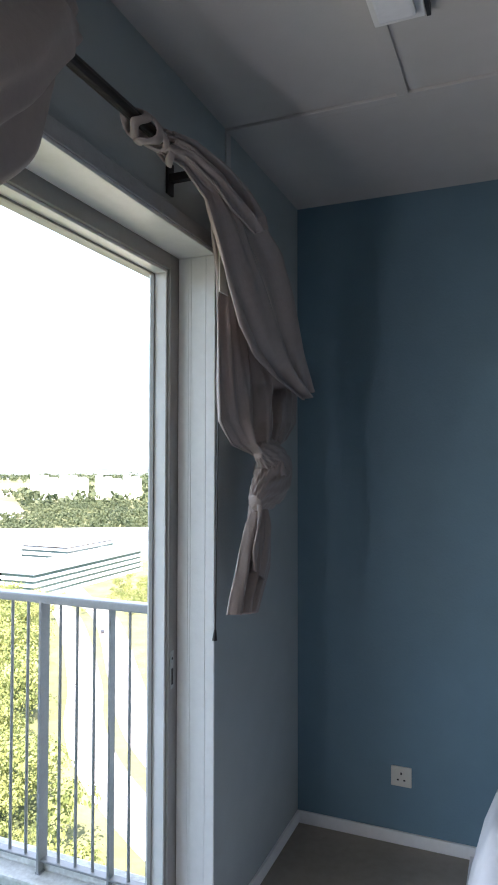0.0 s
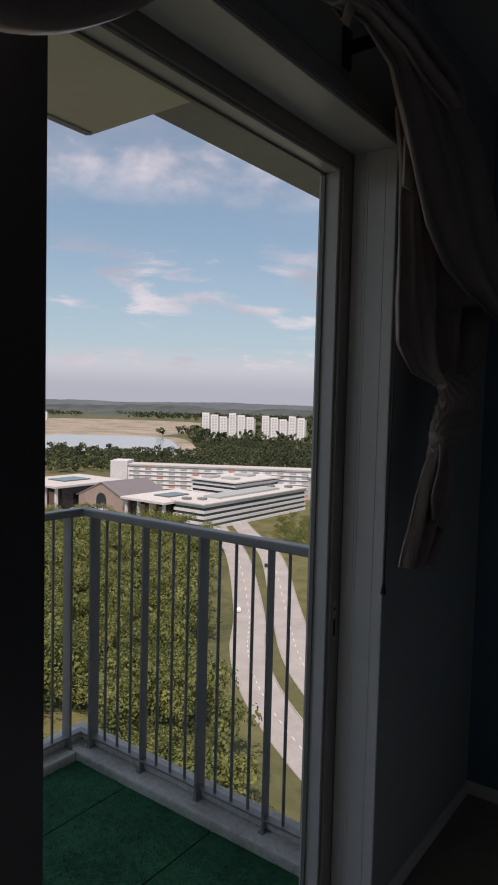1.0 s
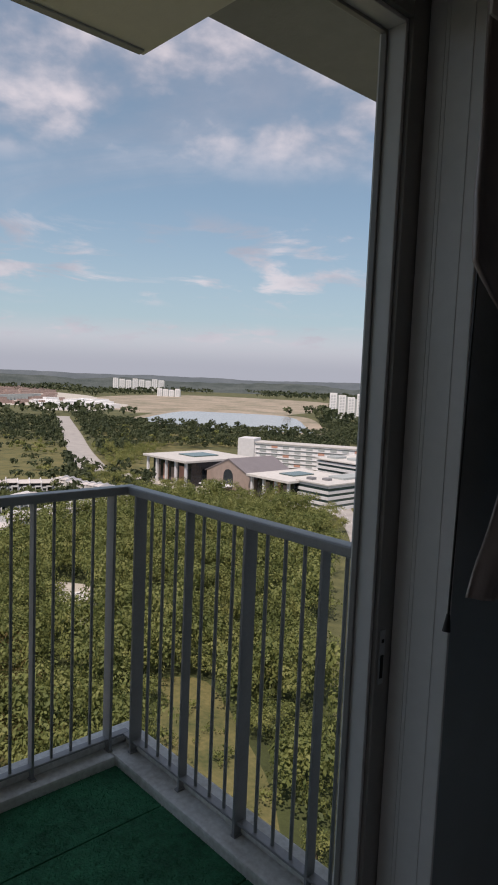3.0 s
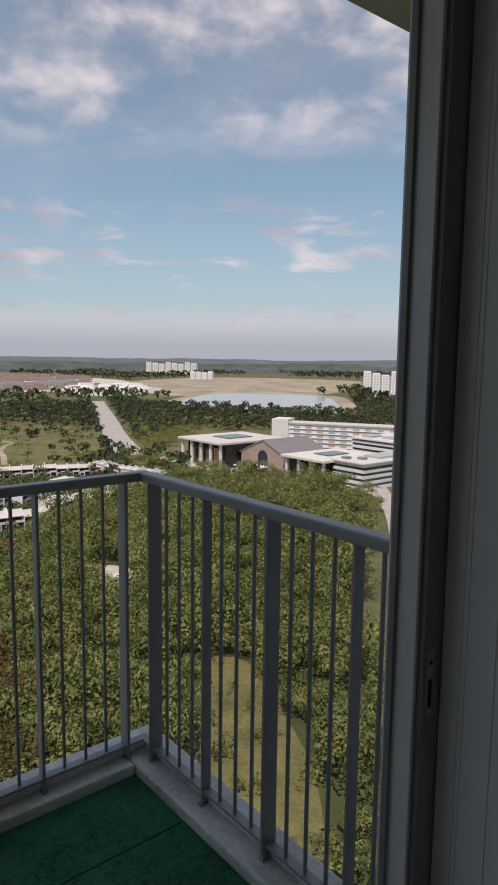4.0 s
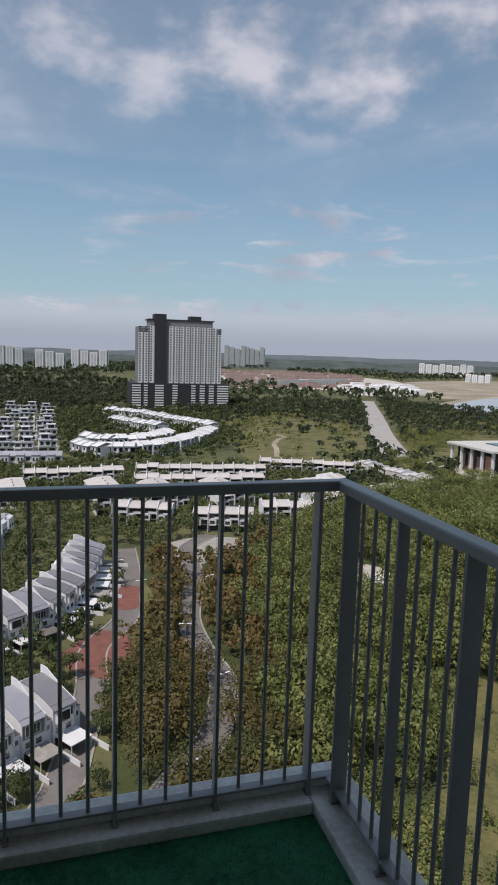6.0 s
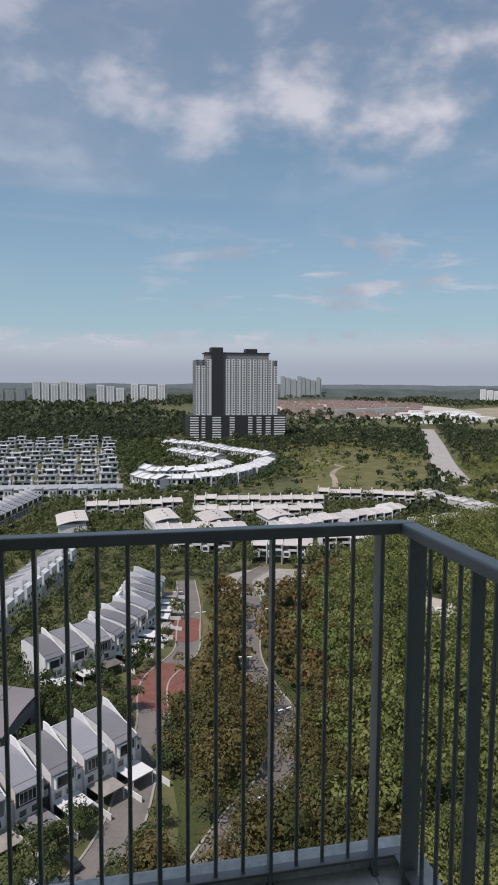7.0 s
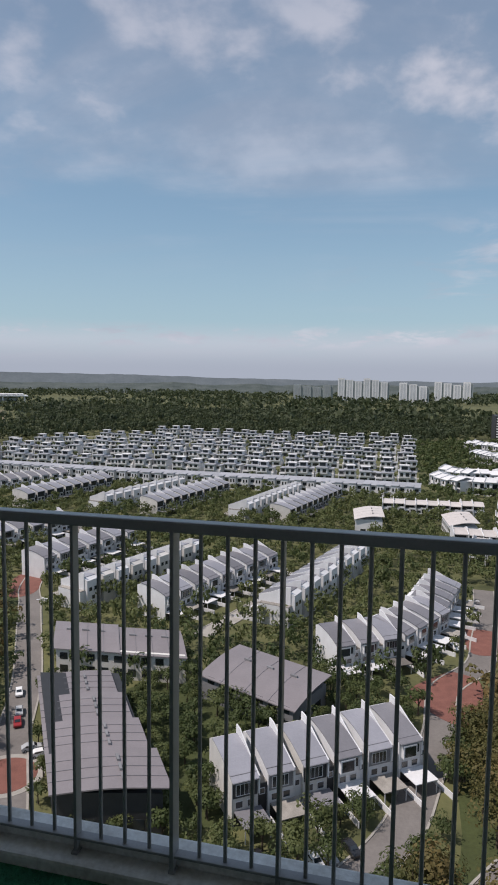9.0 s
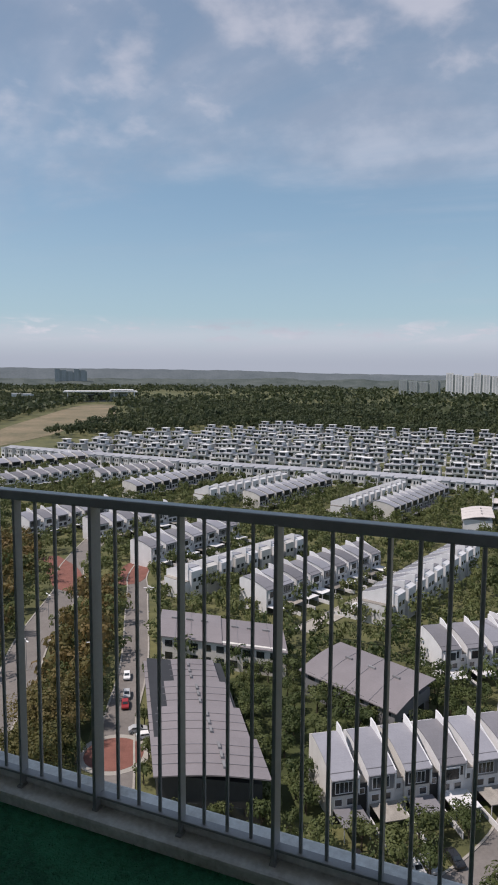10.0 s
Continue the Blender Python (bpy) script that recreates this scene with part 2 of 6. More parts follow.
M = dict(
    blue=mat("blue_grey_wall_paint", (0.135, 0.225, 0.285), 0.6, 0.08, 0.8, 0.12, 120),
    pale=mat("pale_grey_wall_paint", (0.40, 0.43, 0.43), 0.65, 0.07, 0.8, 0.12, 120),
    ceil=mat("ceiling_board", (0.56, 0.53, 0.51), 0.8, 0.05, 1.2, 0.06, 90),
    trim=mat("white_gloss_trim", (0.80, 0.79, 0.78), 0.35, 0.06, 3, 0.04, 60),
    alu=mat("powder_coated_aluminium", (0.30, 0.285, 0.27), 0.38, 0.08, 6, 0.05, 150),
    dkalu=mat("door_stile_shade", (0.10, 0.10, 0.105), 0.4, 0.1, 6),
    tile=mat("floor_vinyl", (0.30, 0.26, 0.22), 0.45, 0.18, 2.5, 0.05, 60),
    cloth=mat("taupe_satin_curtain", (0.36, 0.29, 0.265), 0.38, 0.10, 5, 0.10, 220, spec=0.6),
    rod=mat("dark_brown_rod", (0.022, 0.016, 0.015), 0.4, 0.2, 8),
    sheet=mat("white_bed_linen", (0.78, 0.78, 0.80), 0.8, 0.04, 5, 0.25, 25),
    plastic=mat("ivory_plastic", (0.66, 0.63, 0.56), 0.35, 0.04, 10),
    black=mat("black_holes", (0.01, 0.01, 0.01), 0.6, 0.1, 10),
    rail=mat("grey_painted_steel", (0.31, 0.31, 0.315), 0.33, 0.14, 9, 0.06, 160, spec=0.6),
    kerb=mat("painted_concrete_kerb", (0.82, 0.80, 0.77), 0.75, 0.22, 4, 0.25, 60, second=(0.50, 0.48, 0.44)),
    soffit=mat("painted_soffit", (0.72, 0.69, 0.63), 0.8, 0.06, 1.5, 0.08, 80),
    facade=mat("grey_render", (0.38, 0.38, 0.38), 0.85, 0.14, 1.3, 0.15, 60),
    turf=mat("artificial_turf", (0.030, 0.200, 0.095), 0.9, 0.35, 3.5, 1.0, 110, second=(0.009, 0.075, 0.035)),
    blade=mat("turf_fibre", (0.028, 0.195, 0.090), 0.8, 0.3, 9, second=(0.010, 0.085, 0.038)),
    ground=mat("grass_and_scrub", (0.110, 0.108, 0.044), 0.95, 0.4, 0.025, 0.5, 0.6, second=(0.046, 0.054, 0.022)),
    dryland=mat("dry_grass", (0.150, 0.128, 0.050), 0.95, 0.3, 0.10, 0.4, 0.8, second=(0.050, 0.066, 0.022)),
    under=mat("forest_floor_shade", (0.050, 0.062, 0.020), 0.95, 0.35, 0.12, 0.4, 1.2),
    sand=mat("bare_earth", (0.38, 0.305, 0.24), 0.95, 0.2, 0.012, 0.2, 0.2, second=(0.13, 0.135, 0.085)),
    earth=mat("brown_graded_earth", (0.20, 0.155, 0.10), 0.95, 0.3, 0.02, 0.3, 0.3, second=(0.085, 0.085, 0.045)),
    gravel=mat("pale_gravel", (0.46, 0.43, 0.38), 0.95, 0.2, 0.3, 0.3, 2),
    asphalt=mat("sun_bleached_road", (0.36, 0.34, 0.32), 0.9, 0.2, 0.12, 0.1, 3),
    street=mat("grey_estate_road", (0.17, 0.155, 0.145), 0.9, 0.25, 0.15, 0.1, 3),
    paving=mat("light_concrete_paving", (0.33, 0.31, 0.28), 0.9, 0.25, 0.3, 0.1, 3),
    redpave=mat("red_pavers", (0.195, 0.082, 0.064), 0.9, 0.3, 0.4, 0.2, 5),
    line=mat("road_marking", (0.70, 0.70, 0.68), 0.8, 0.1, 1),
    water=mat("lake_water", (0.36, 0.37, 0.38), 0.18, 0.06, 0.01, spec=0.5),
    white=mat("white_render", (0.65, 0.65, 0.66), 0.8, 0.12, 0.35, 0.1, 3, rnd=0.12),
    offwhite=mat("off_white_render", (0.58, 0.56, 0.53), 0.8, 0.15, 0.35, 0.1, 3, rnd=0.15),
    grey=mat("grey_render_panel", (0.20, 0.20, 0.21), 0.8, 0.18, 0.5, rnd=0.15),
    char=mat("charcoal_cladding_and_shade", (0.030, 0.031, 0.034), 0.6, 0.2, 0.8),
    roof=mat("lavender_grey_metal_roof", (0.265, 0.265, 0.295), 0.45, 0.12, 0.25, 0.15, 4, rnd=0.14, metal=0.0),
    roofdk=mat("grey_metal_roof", (0.185, 0.18, 0.195), 0.5, 0.14, 0.25, 0.15, 4, rnd=0.2),
    roofbr=mat("mauve_metal_roof", (0.205, 0.185, 0.192), 0.5, 0.12, 0.2, 0.15, 4, rnd=0.1),
    pane=mat("dark_window_glass_and_shade", (0.028, 0.034, 0.040), 0.12, 0.4, 0.6, rnd=0.4, spec=0.7),
    porch=mat("weathered_canopy", (0.27, 0.25, 0.225), 0.85, 0.35, 0.6, rnd=0.5),
    brick=mat("brown_brick_hall", (0.30, 0.235, 0.20), 0.9, 0.15, 0.3),
    greenglass=mat("green_tinted_glazing", (0.06, 0.10, 0.095), 0.15, 0.3, 0.3, spec=0.7),
    coral=mat("coral_panel", (0.50, 0.27, 0.20), 0.8, 0.15, 0.5),
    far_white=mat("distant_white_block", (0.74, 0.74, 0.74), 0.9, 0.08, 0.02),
    # bluish greys: on far blocks the haze is put into the colour
    far_pane=mat("distant_hazed_glazing", (0.40, 0.42, 0.44), 0.6, 0.1, 0.02),
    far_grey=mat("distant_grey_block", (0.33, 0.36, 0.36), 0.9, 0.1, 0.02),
    # blue-grey ridge tones carry the distance haze as colour
    ridge=mat("hill_haze_tint", (0.085, 0.098, 0.092), 1.0, 0.2, 0.011, second=(0.028, 0.042, 0.037)),
    ridge2=mat("ridge_haze_tint", (0.112, 0.130, 0.142), 1.0, 0.08, 0.006, second=(0.072, 0.090, 0.100)),
    rooftile=mat("terracotta_and_pale_roofs", (0.38, 0.28, 0.25), 0.9, 0.3, 0.03, rnd=0.4),
    roofpale=mat("pale_grey_roof", (0.33, 0.34, 0.37), 0.7, 0.12, 0.3, rnd=0.15),
    roofwarm=mat("pale_beige_roof", (0.50, 0.465, 0.445), 0.8, 0.14, 0.3, rnd=0.12),
    bark=mat("grey_brown_bark", (0.085, 0.065, 0.048), 0.95, 0.3, 3, 0.4, 12),
    tyre=mat("tyre_rubber", (0.02, 0.02, 0.02), 0.8, 0.1, 10),
    steel=mat("galvanised_pole", (0.42, 0.43, 0.44), 0.45, 0.1, 2, metal=0.3),
    glass=glass_mat("clear_door_glass"),
    leaf=leaf_mat("broadleaf_green", (0.092, 0.120, 0.037), (0.188, 0.208, 0.067), (0.305, 0.295, 0.110), 0.14),
    leafdk=leaf_mat("deep_green_leaves", (0.042, 0.062, 0.022), (0.080, 0.104, 0.037), (0.140, 0.155, 0.060)),
    leafbr=leaf_mat("rusty_olive_leaves", (0.064, 0.076, 0.025), (0.118, 0.108, 0.038), (0.185, 0.130, 0.052), 0.12),
    leaffar=leaf_mat("woodland_green", (0.032, 0.046, 0.024), (0.058, 0.075, 0.036), (0.100, 0.115, 0.055), 0.02),
)
for key, c in dict(car_white=(.75, .75, .75), car_silver=(.40, .41, .42), car_black=(.02, .02, .022), car_red=(.28, .02, .02)).items():
    M[key] = mat(key + "_paint", c, 0.25, 0.03, 2, spec=0.6)

# ---- building helpers ----


def finish(bm, name, material, smooth=False):
    bmesh.ops.recalc_face_normals(bm, faces=bm.faces)
    me = bpy.data.meshes.new(name)
    bm.to_mesh(me)
    bm.free()
    me.materials.append(material)
    if smooth:
        me.polygons.foreach_set("use_smooth", [True] * len(me.polygons))
    return me


def part(name, bm, material, parent, label="", smooth=False):
    """Links a bmesh as one mesh object under a thing or under a part."""
    ob = new(name, finish(bm, name, material, smooth))
    ob.parent = parent
    if label:
        tagged(ob, label)
    return ob


def solo(name, bm, material, label="", category="", group="", kind="", smooth=False):
    return tagged(new(name, finish(bm, name, material, smooth)), label, category, group, kind)


def empty(name, label, category, group="", kind="", at=(0, 0, 0)):
    ob = new(name)
    ob.location = at
    ob.empty_display_size = 0.1
    return tagged(ob, label, category, group, kind)


def box(bm, a, b, bevel=0.0):
    """An axis-aligned block from corner a to corner b, added to bm."""
    made = bmesh.ops.create_cube(bm, size=1)["verts"]
    for v in made:
        v.co = [(a[i] + b[i]) / 2 + v.co[i] * (b[i] - a[i]) for i in range(3)]
    if bevel:
        es = list({e for v in made for e in v.link_edges})
        bmesh.ops.bevel(bm, geom=es, offset=bevel, segments=2, affect='EDGES', profile=0.6)
    return bm


def block(a, b, bevel=0.0):
    return box(bmesh.new(), a, b, bevel)


def tube(bm, p, q, r, n=10, r2=None):
    """A round bar from p to q."""
    p, q = Vector(p), Vector(q)
    ax = (q - p).normalized()
    s = ax.orthogonal().normalized()
    t = ax.cross(s)
    ra, rb = r, r if r2 is None else r2
    lo = [bm.verts.new(p + (s * math.cos(k * math.tau / n) + t * math.sin(k * math.tau / n)) * ra) for k in range(n)]
    hi = [bm.verts.new(q + (s * math.cos(k * math.tau / n) + t * math.sin(k * math.tau / n)) * rb) for k in range(n)]
    for k in range(n):
        bm.faces.new((lo[k], lo[(k + 1) % n], hi[(k + 1) % n], hi[k]))
    bm.faces.new(lo[::-1]), bm.faces.new(hi)
    return bm


def prism_x(bm, prof, x0, x1):
    """A closed (y, z) outline run along x."""
    a = [bm.verts.new((x0, y, z)) for y, z in prof]
    b = [bm.verts.new((x1, y, z)) for y, z in prof]
    n = len(prof)
    for i in range(n):
        bm.faces.new((a[i], a[(i + 1) % n], b[(i + 1) % n], b[i]))
    bm.faces.new(a[::-1]), bm.faces.new(b)
    return bm


def prism_z(bm, outline, z0, z1):
    """A closed (x, y) outline raised from z0 to z1."""
    a = [bm.verts.new((x, y, z0)) for x, y in outline]
    b = [bm.verts.new((x, y, z1)) for x, y in outline]
    n = len(outline)
    for i in range(n):
        bm.faces.new((a[i], a[(i + 1) % n], b[(i + 1) % n], b[i]))
    bm.faces.new(a[::-1]), bm.faces.new(b)
    return bm


def raw_mesh(name, verts, faces_n, material):
    """A mesh from arrays: verts (n, 3), each run of faces_n verts one face."""
    me = bpy.data.meshes.new(name)
    nv = len(verts)
    nf = nv // faces_n
    me.vertices.add(nv)
    me.vertices.foreach_set("co", np.ascontiguousarray(verts, dtype=np.float32).ravel())
    me.loops.add(nv)
    me.loops.foreach_set("vertex_index", np.arange(nv, dtype=np.int32))
    me.polygons.add(nf)
    me.polygons.foreach_set("loop_start", np.arange(0, nv, faces_n, dtype=np.int32))
    me.update(calc_edges=True)
    me.materials.append(material)
    return me

# ---- the bedroom ----
WX, BY, CZ, FZ = 0.555, 1.08, 3.0, 0.085       # inner face of the window wall, blue wall, ceiling, floor
JY, HZ, LY = 0.152, 2.517, -2.32               # door reveal: jamb, head, far jamb
OX = 0.32                                      # outer face of the window wall
RX2, RY2 = 4.6, -4.2

solo("floor", block((OX, RY2, FZ - 0.2), (RX2, BY, FZ)), M["tile"], "dull brown-grey vinyl bedroom floor", "floor", kind="structure")
bm = block((OX, RY2, CZ), (RX2, BY, CZ + 0.2))
for a, b in (((WX, 0.235, CZ - 0.012), (RX2, 0.275, CZ)), ((1.18, RY2, CZ - 0.012), (1.22, 0.234, CZ)), ((2.6, RY2, CZ - 0.012), (2.64, 0.234, CZ)), ((WX, -2.6, CZ - 0.011), (RX2, -2.56, CZ))):
    box(bm, a, b, 0.003)
solo("ceiling", bm, M["ceil"], "grey-white boarded ceiling with cover strips", "ceiling", kind="structure")
solo("wall_north", block((OX, BY, FZ - 0.2), (RX2, BY + 0.15, CZ + 0.2)), M["blue"], "deep blue-grey painted bedroom wall", "wall", kind="structure")
bm = block((OX, JY, FZ - 0.2), (WX, BY, CZ))
box(bm, (OX, LY, HZ), (WX, JY, CZ))
box(bm, (OX, RY2, FZ - 0.2), (WX, LY, CZ))
solo("wall_west", bm, M["pale"], "pale blue-grey wall round the balcony door", "wall", kind="structure")
solo("wall_east", block((RX2, RY2, FZ - 0.2), (RX2 + 0.15, BY + 0.15, CZ + 0.2)), M["blue"], "blue-grey painted bedroom wall", "wall", kind="structure")
solo("wall_south", block((OX, RY2 - 0.15, FZ - 0.2), (RX2 + 0.15, RY2, CZ + 0.2)), M["blue"], "blue-grey painted bedroom wall", "wall", kind="structure")
bm = block((WX + 0.012, BY - 0.014, FZ), (RX2, BY, FZ + 0.055), 0.004)
box(bm, (WX, JY + 0.03, FZ), (WX + 0.012, BY - 0.001, FZ + 0.055), 0.004)
solo("baseboard", bm, M["trim"], "white painted skirting with a rounded top", "baseboard", kind="structure")
# a shallow joint in the wall beside the ceiling strip
solo("trim", block((WX, 0.235, 2.84), (WX + 0.006, 0.275, CZ - 0.002)), M["ceil"], "short cover strip at the wall's top", "trim", kind="structure")

# balcony door: fixed surround and one slid-open leaf
door = empty("door_1", "pale grey aluminium balcony door slid open", "door", kind="structure")
FX0, FX1, FW = 0.345, 0.414, 0.062


def surround(x0, x1, y0, y1, z0, z1, wid, bev=0.003):
    bm = block((x0, y1 - wid, z0), (x1, y1, z1), bev)
    box(bm, (x0, y0, z0), (x1, y0 + wid, z1), bev)
    box(bm, (x0, y0 + wid + .0005, z1 - wid), (x1, y1 - wid - .0005, z1), bev)
    return bm


part("door_frame", surround(FX0, FX1, LY + 0.004, JY - 0.002, FZ - 0.02, HZ - 0.002, FW), M["alu"], door)
part("glazing_bead", surround(FX0 - 0.012, FX1 - 0.012, LY + 0.09, JY - FW - 0.0025, FZ + 0.0, HZ - FW - 0.0025, 0.010, 0.002), M["trim"], door, "thin white bead inside the door surround")
part("weather_strip", surround(FX0 - 0.002, FX0 + 0.012, LY + 0.101, JY - FW - 0.0128, FZ + 0.0, HZ - FW - 0.0128, 0.007, 0.001), M["alu"], door)
part("sill", block((OX - 0.01, LY, FZ - 0.06), (WX, JY, FZ + 0.004), 0.004), M["alu"], door)
# white reveal lining with fine grooves down the jamb
bm = block((FX1 + 0.002, JY - 0.010, FZ), (WX + 0.006, JY - 0.001, HZ - 0.012), 0.003)
for x in (FX1 + 0.040, FX1 + 0.050, FX1 + 0.108):
    box(bm, (x, JY - 0.0115, FZ), (x + 0.004, JY - 0.0098, HZ - 0.014), 0.0006)
part("jamb_lining", bm, M["trim"], door, "white jamb lining with fine grooves")
part("head_lining", block((FX1 + 0.002, LY, HZ - 0.012), (WX + 0.006, JY, HZ), 0.003), M["trim"], door, "white head lining")
part("architrave", block((WX, LY, HZ + 0.001), (WX + 0.010, JY + 0.01, HZ + 0.052), 0.003), M["facade"], door)
keep = part("lock_keeper", block((FX1, JY - 0.055, 0.985), (FX1 + 0.003, JY - 0.035, 1.115), 0.001), M["steel"], door, "steel lock keeper with two slots")
part("slot", block((FX1 + 0.003, JY - 0.050, 1.0), (FX1 + 0.0045, JY - 0.040, 1.055)), M["black"], keep)
part("screw", block((FX1 + 0.003, JY - 0.049, 1.085), (FX1 + 0.0045, JY - 0.041, 1.093)), M["black"], keep)
# leaf coloured darker than the surround to show its near face unlit
leaf = part("door_leaf", surround(0.418, 0.468, -2.25, -1.022, FZ + 0.01, HZ - 0.05, 0.105), M["dkalu"], door, "stile of the slid-open leaf, shade in its dark colour")
box_leaf = block((0.418, -2.14, FZ + 0.01), (0.468, -1.13, FZ + 0.12), 0.003)
part("bottom_rail", box_leaf, M["dkalu"], leaf)
part("pane", block((0.440, -2.145, FZ + 0.11), (0.446, -1.127, HZ - 0.155)), M["glass"], leaf).visible_shadow = False

# socket on the blue wall
sock = empty("wall_socket", "ivory square three-pin wall socket on blue wall", "socket", at=(1.04, BY, 0.38))
part("plate", block((-0.045, -0.009, -0.043), (0.045, 0, 0.043), 0.003), M["plastic"], sock)
for x, z, w, h in ((0, 0.014, .007, .010), (-.014, -.014, .009, .006), (.014, -.014, .009, .006)):
    part("pin_hole", block((x - w / 2, -0.0105, z - h / 2), (x + w / 2, -0.009, z + h / 2)), M["black"], sock)
part("switch", block((-0.034, -0.012, 0.010), (-0.022, -0.0092, 0.030), 0.001), M["plastic"], sock)

# batten light on the ceiling
lamp = empty("ceiling_light", "slim white unlit batten light on the ceiling", "light", at=(1.26, -0.86, CZ))
part("housing", block((-0.07, -0.70, -0.030), (0.07, 0.70, 0), 0.006), M["trim"], lamp)
part("tube_cover", block((-0.05, -0.66, -0.052), (0.05, 0.66, -0.0305), 0.008), M["sheet"], lamp)
part("end_cap", block((0.0705, 0.62, -0.032), (0.082, 0.70, -0.002), 0.002), M["char"], lamp)

# curtain rod with brackets
rod = empty("curtain_rod", "dark brown curtain rod over the balcony door", "curtain rod", at=(0.66, -0.9, 2.645))
part("pole", tube(bmesh.new(), (0, -1.75, 0), (0, 1.10, 0), 0.017, 14), M["rod"], rod, smooth=False)
for y in (-1.2, 0.72):
    bm = block((-0.105, y - .012, -.012), (0.0, y + .012, .012), .002)
    box(bm, (-0.105, y - .02, -.05), (-0.097, y + .02, .05), .002)
    part("bracket", bm, M["rod"], rod)
part("finial", tube(bmesh.new(), (0, 1.10, 0), (0, 1.17, 0), 0.024, 14, 0.012), M["rod"], rod)


def drape(path, rings, around, folds, amp, swirl, seed):
    """A hanging bundle of cloth: (centre x, y, z, half width, half depth) along its fall, pleated round its outline."""
    rng = np.random.RandomState(seed)
    pts = np.array(path, float)
    seg = np.r_[0, np.cumsum(np.linalg.norm(np.diff(pts[:, :3], axis=0), axis=1))]
    s = np.linspace(0, seg[-1], rings)
    cur = np.array([np.interp(s, seg, pts[:, k]) for k in range(5)]).T
    for _ in range(4):
        cur[1:-1] = (cur[:-2] + 2 * cur[1:-1] + cur[2:]) / 4
    ph = rng.rand(3) * 6.28
    bm = bmesh.new()
    rows = []
    for i in range(rings):
        c = cur[i]
        tan = cur[min(i + 1, rings - 1)][:3] - cur[max(i - 1, 0)][:3]
        tan /= np.linalg.norm(tan) + 1e-9
        side = np.cross(tan, (1, 0, 0))
        side /= np.linalg.norm(side) + 1e-9
        u = i / (rings - 1)
        row = []
        for j in range(around):
            a = j / around * math.tau
            w = 1 + amp * math.sin(folds * a + swirl * u * 6 + ph[0]) + amp * .55 * math.sin((folds * 2 + 1) * a - swirl * u * 9 + ph[1]) + amp * .5 * math.sin(3 * a + u * 14 + ph[2])
            p = c[:3] + side * math.cos(a) * c[3] * w + np.array((1, 0, 0)) * math.sin(a) * c[4] * w
            row.append(bm.verts.new(p))
        rows.append(row)
    for i in range(rings - 1):
        for j in range(around):
            bm.faces.new((rows[i][j], rows[i][(j + 1) % around], rows[i + 1][(j + 1) % around], rows[i + 1][j]))
    bm.faces.new(rows[0]), bm.faces.new(rows[-1][::-1])
    return bm


def folded(bm, edge_a, edge_b, nu, nv, waves, depth, swing, seed):
    """A sheet of cloth between two edges, gathered into tapering, overlapping pleats."""
    r = np.random.RandomState(seed)
    A, B = np.array(edge_a, float), np.array(edge_b, float)
    ta, tb = np.linspace(0, 1, len(A)), np.linspace(0, 1, len(B))
    ph, fr = r.rand(4) * 6.28, r.uniform(.8, 1.3, 4)
    rows = []
    for i in range(nu + 1):
        u = i / nu
        a = np.array([np.interp(u, ta, A[:, k]) for k in range(3)])
        b = np.array([np.interp(u, tb, B[:, k]) for k in range(3)])
        line = []
        for j in range(nv + 1):
            v = j / nv
            p = a + (b - a) * v
            env = math.sin(math.pi * min(1, .08 + v * .92)) ** .5
            w = v * waves * 6.283 + swing * math.sin(u * 2.6 + ph[0]) * 3
            f = math.sin(w + ph[1]) + .45 * math.sin(1.9 * w * fr[0] + u * 5 + ph[2]) + .22 * math.sin(3.7 * w * fr[1] - u * 7 + ph[3])
            f = math.copysign(abs(f) ** .75, f)
            p = p + np.array((1, 0, 0)) * f * depth * env + (b - a) * .018 * math.sin(w * 1.3 + u * 6)
            line.append(bm.verts.new(p))
        rows.append(line)
    for i in range(nu):
        for j in range(nv):
            bm.faces.new((rows[i][j], rows[i + 1][j], rows[i + 1][j + 1], rows[i][j + 1]))
    return bm


def cloth_part(name, bm, parent, label="", thick=0.006):
    ob = part(name, bm, M["cloth"], parent, label, smooth=True)
    md = ob.modifiers.new("thickness", 'SOLIDIFY')
    md.thickness, md.offset = thick, 0
    return ob


cur = empty("curtain", "taupe satin curtain knotted up beside the balcony door", "curtain", at=(0, 0, 0))
# gathered length hanging behind, down to the knot
cloth_part("fall", folded(bmesh.new(), [(0.64, -0.029, 2.54), (0.65, -0.015, 2.395), (0.66, -0.039, 2.241), (0.67, -0.055, 2.022), (0.68, -0.042, 1.906), (0.69, 0.043, 1.831), (0.7, 0.193, 1.799)],
                          [(0.66, 0.132, 2.591), (0.668, 0.355, 2.407), (0.677, 0.521, 2.22), (0.685, 0.695, 2.081), (0.693, 0.64, 1.93), (0.702, 0.49, 1.86), (0.71, 0.26, 1.8)], 90, 80, 3.4, .026, .25, 3), cur)
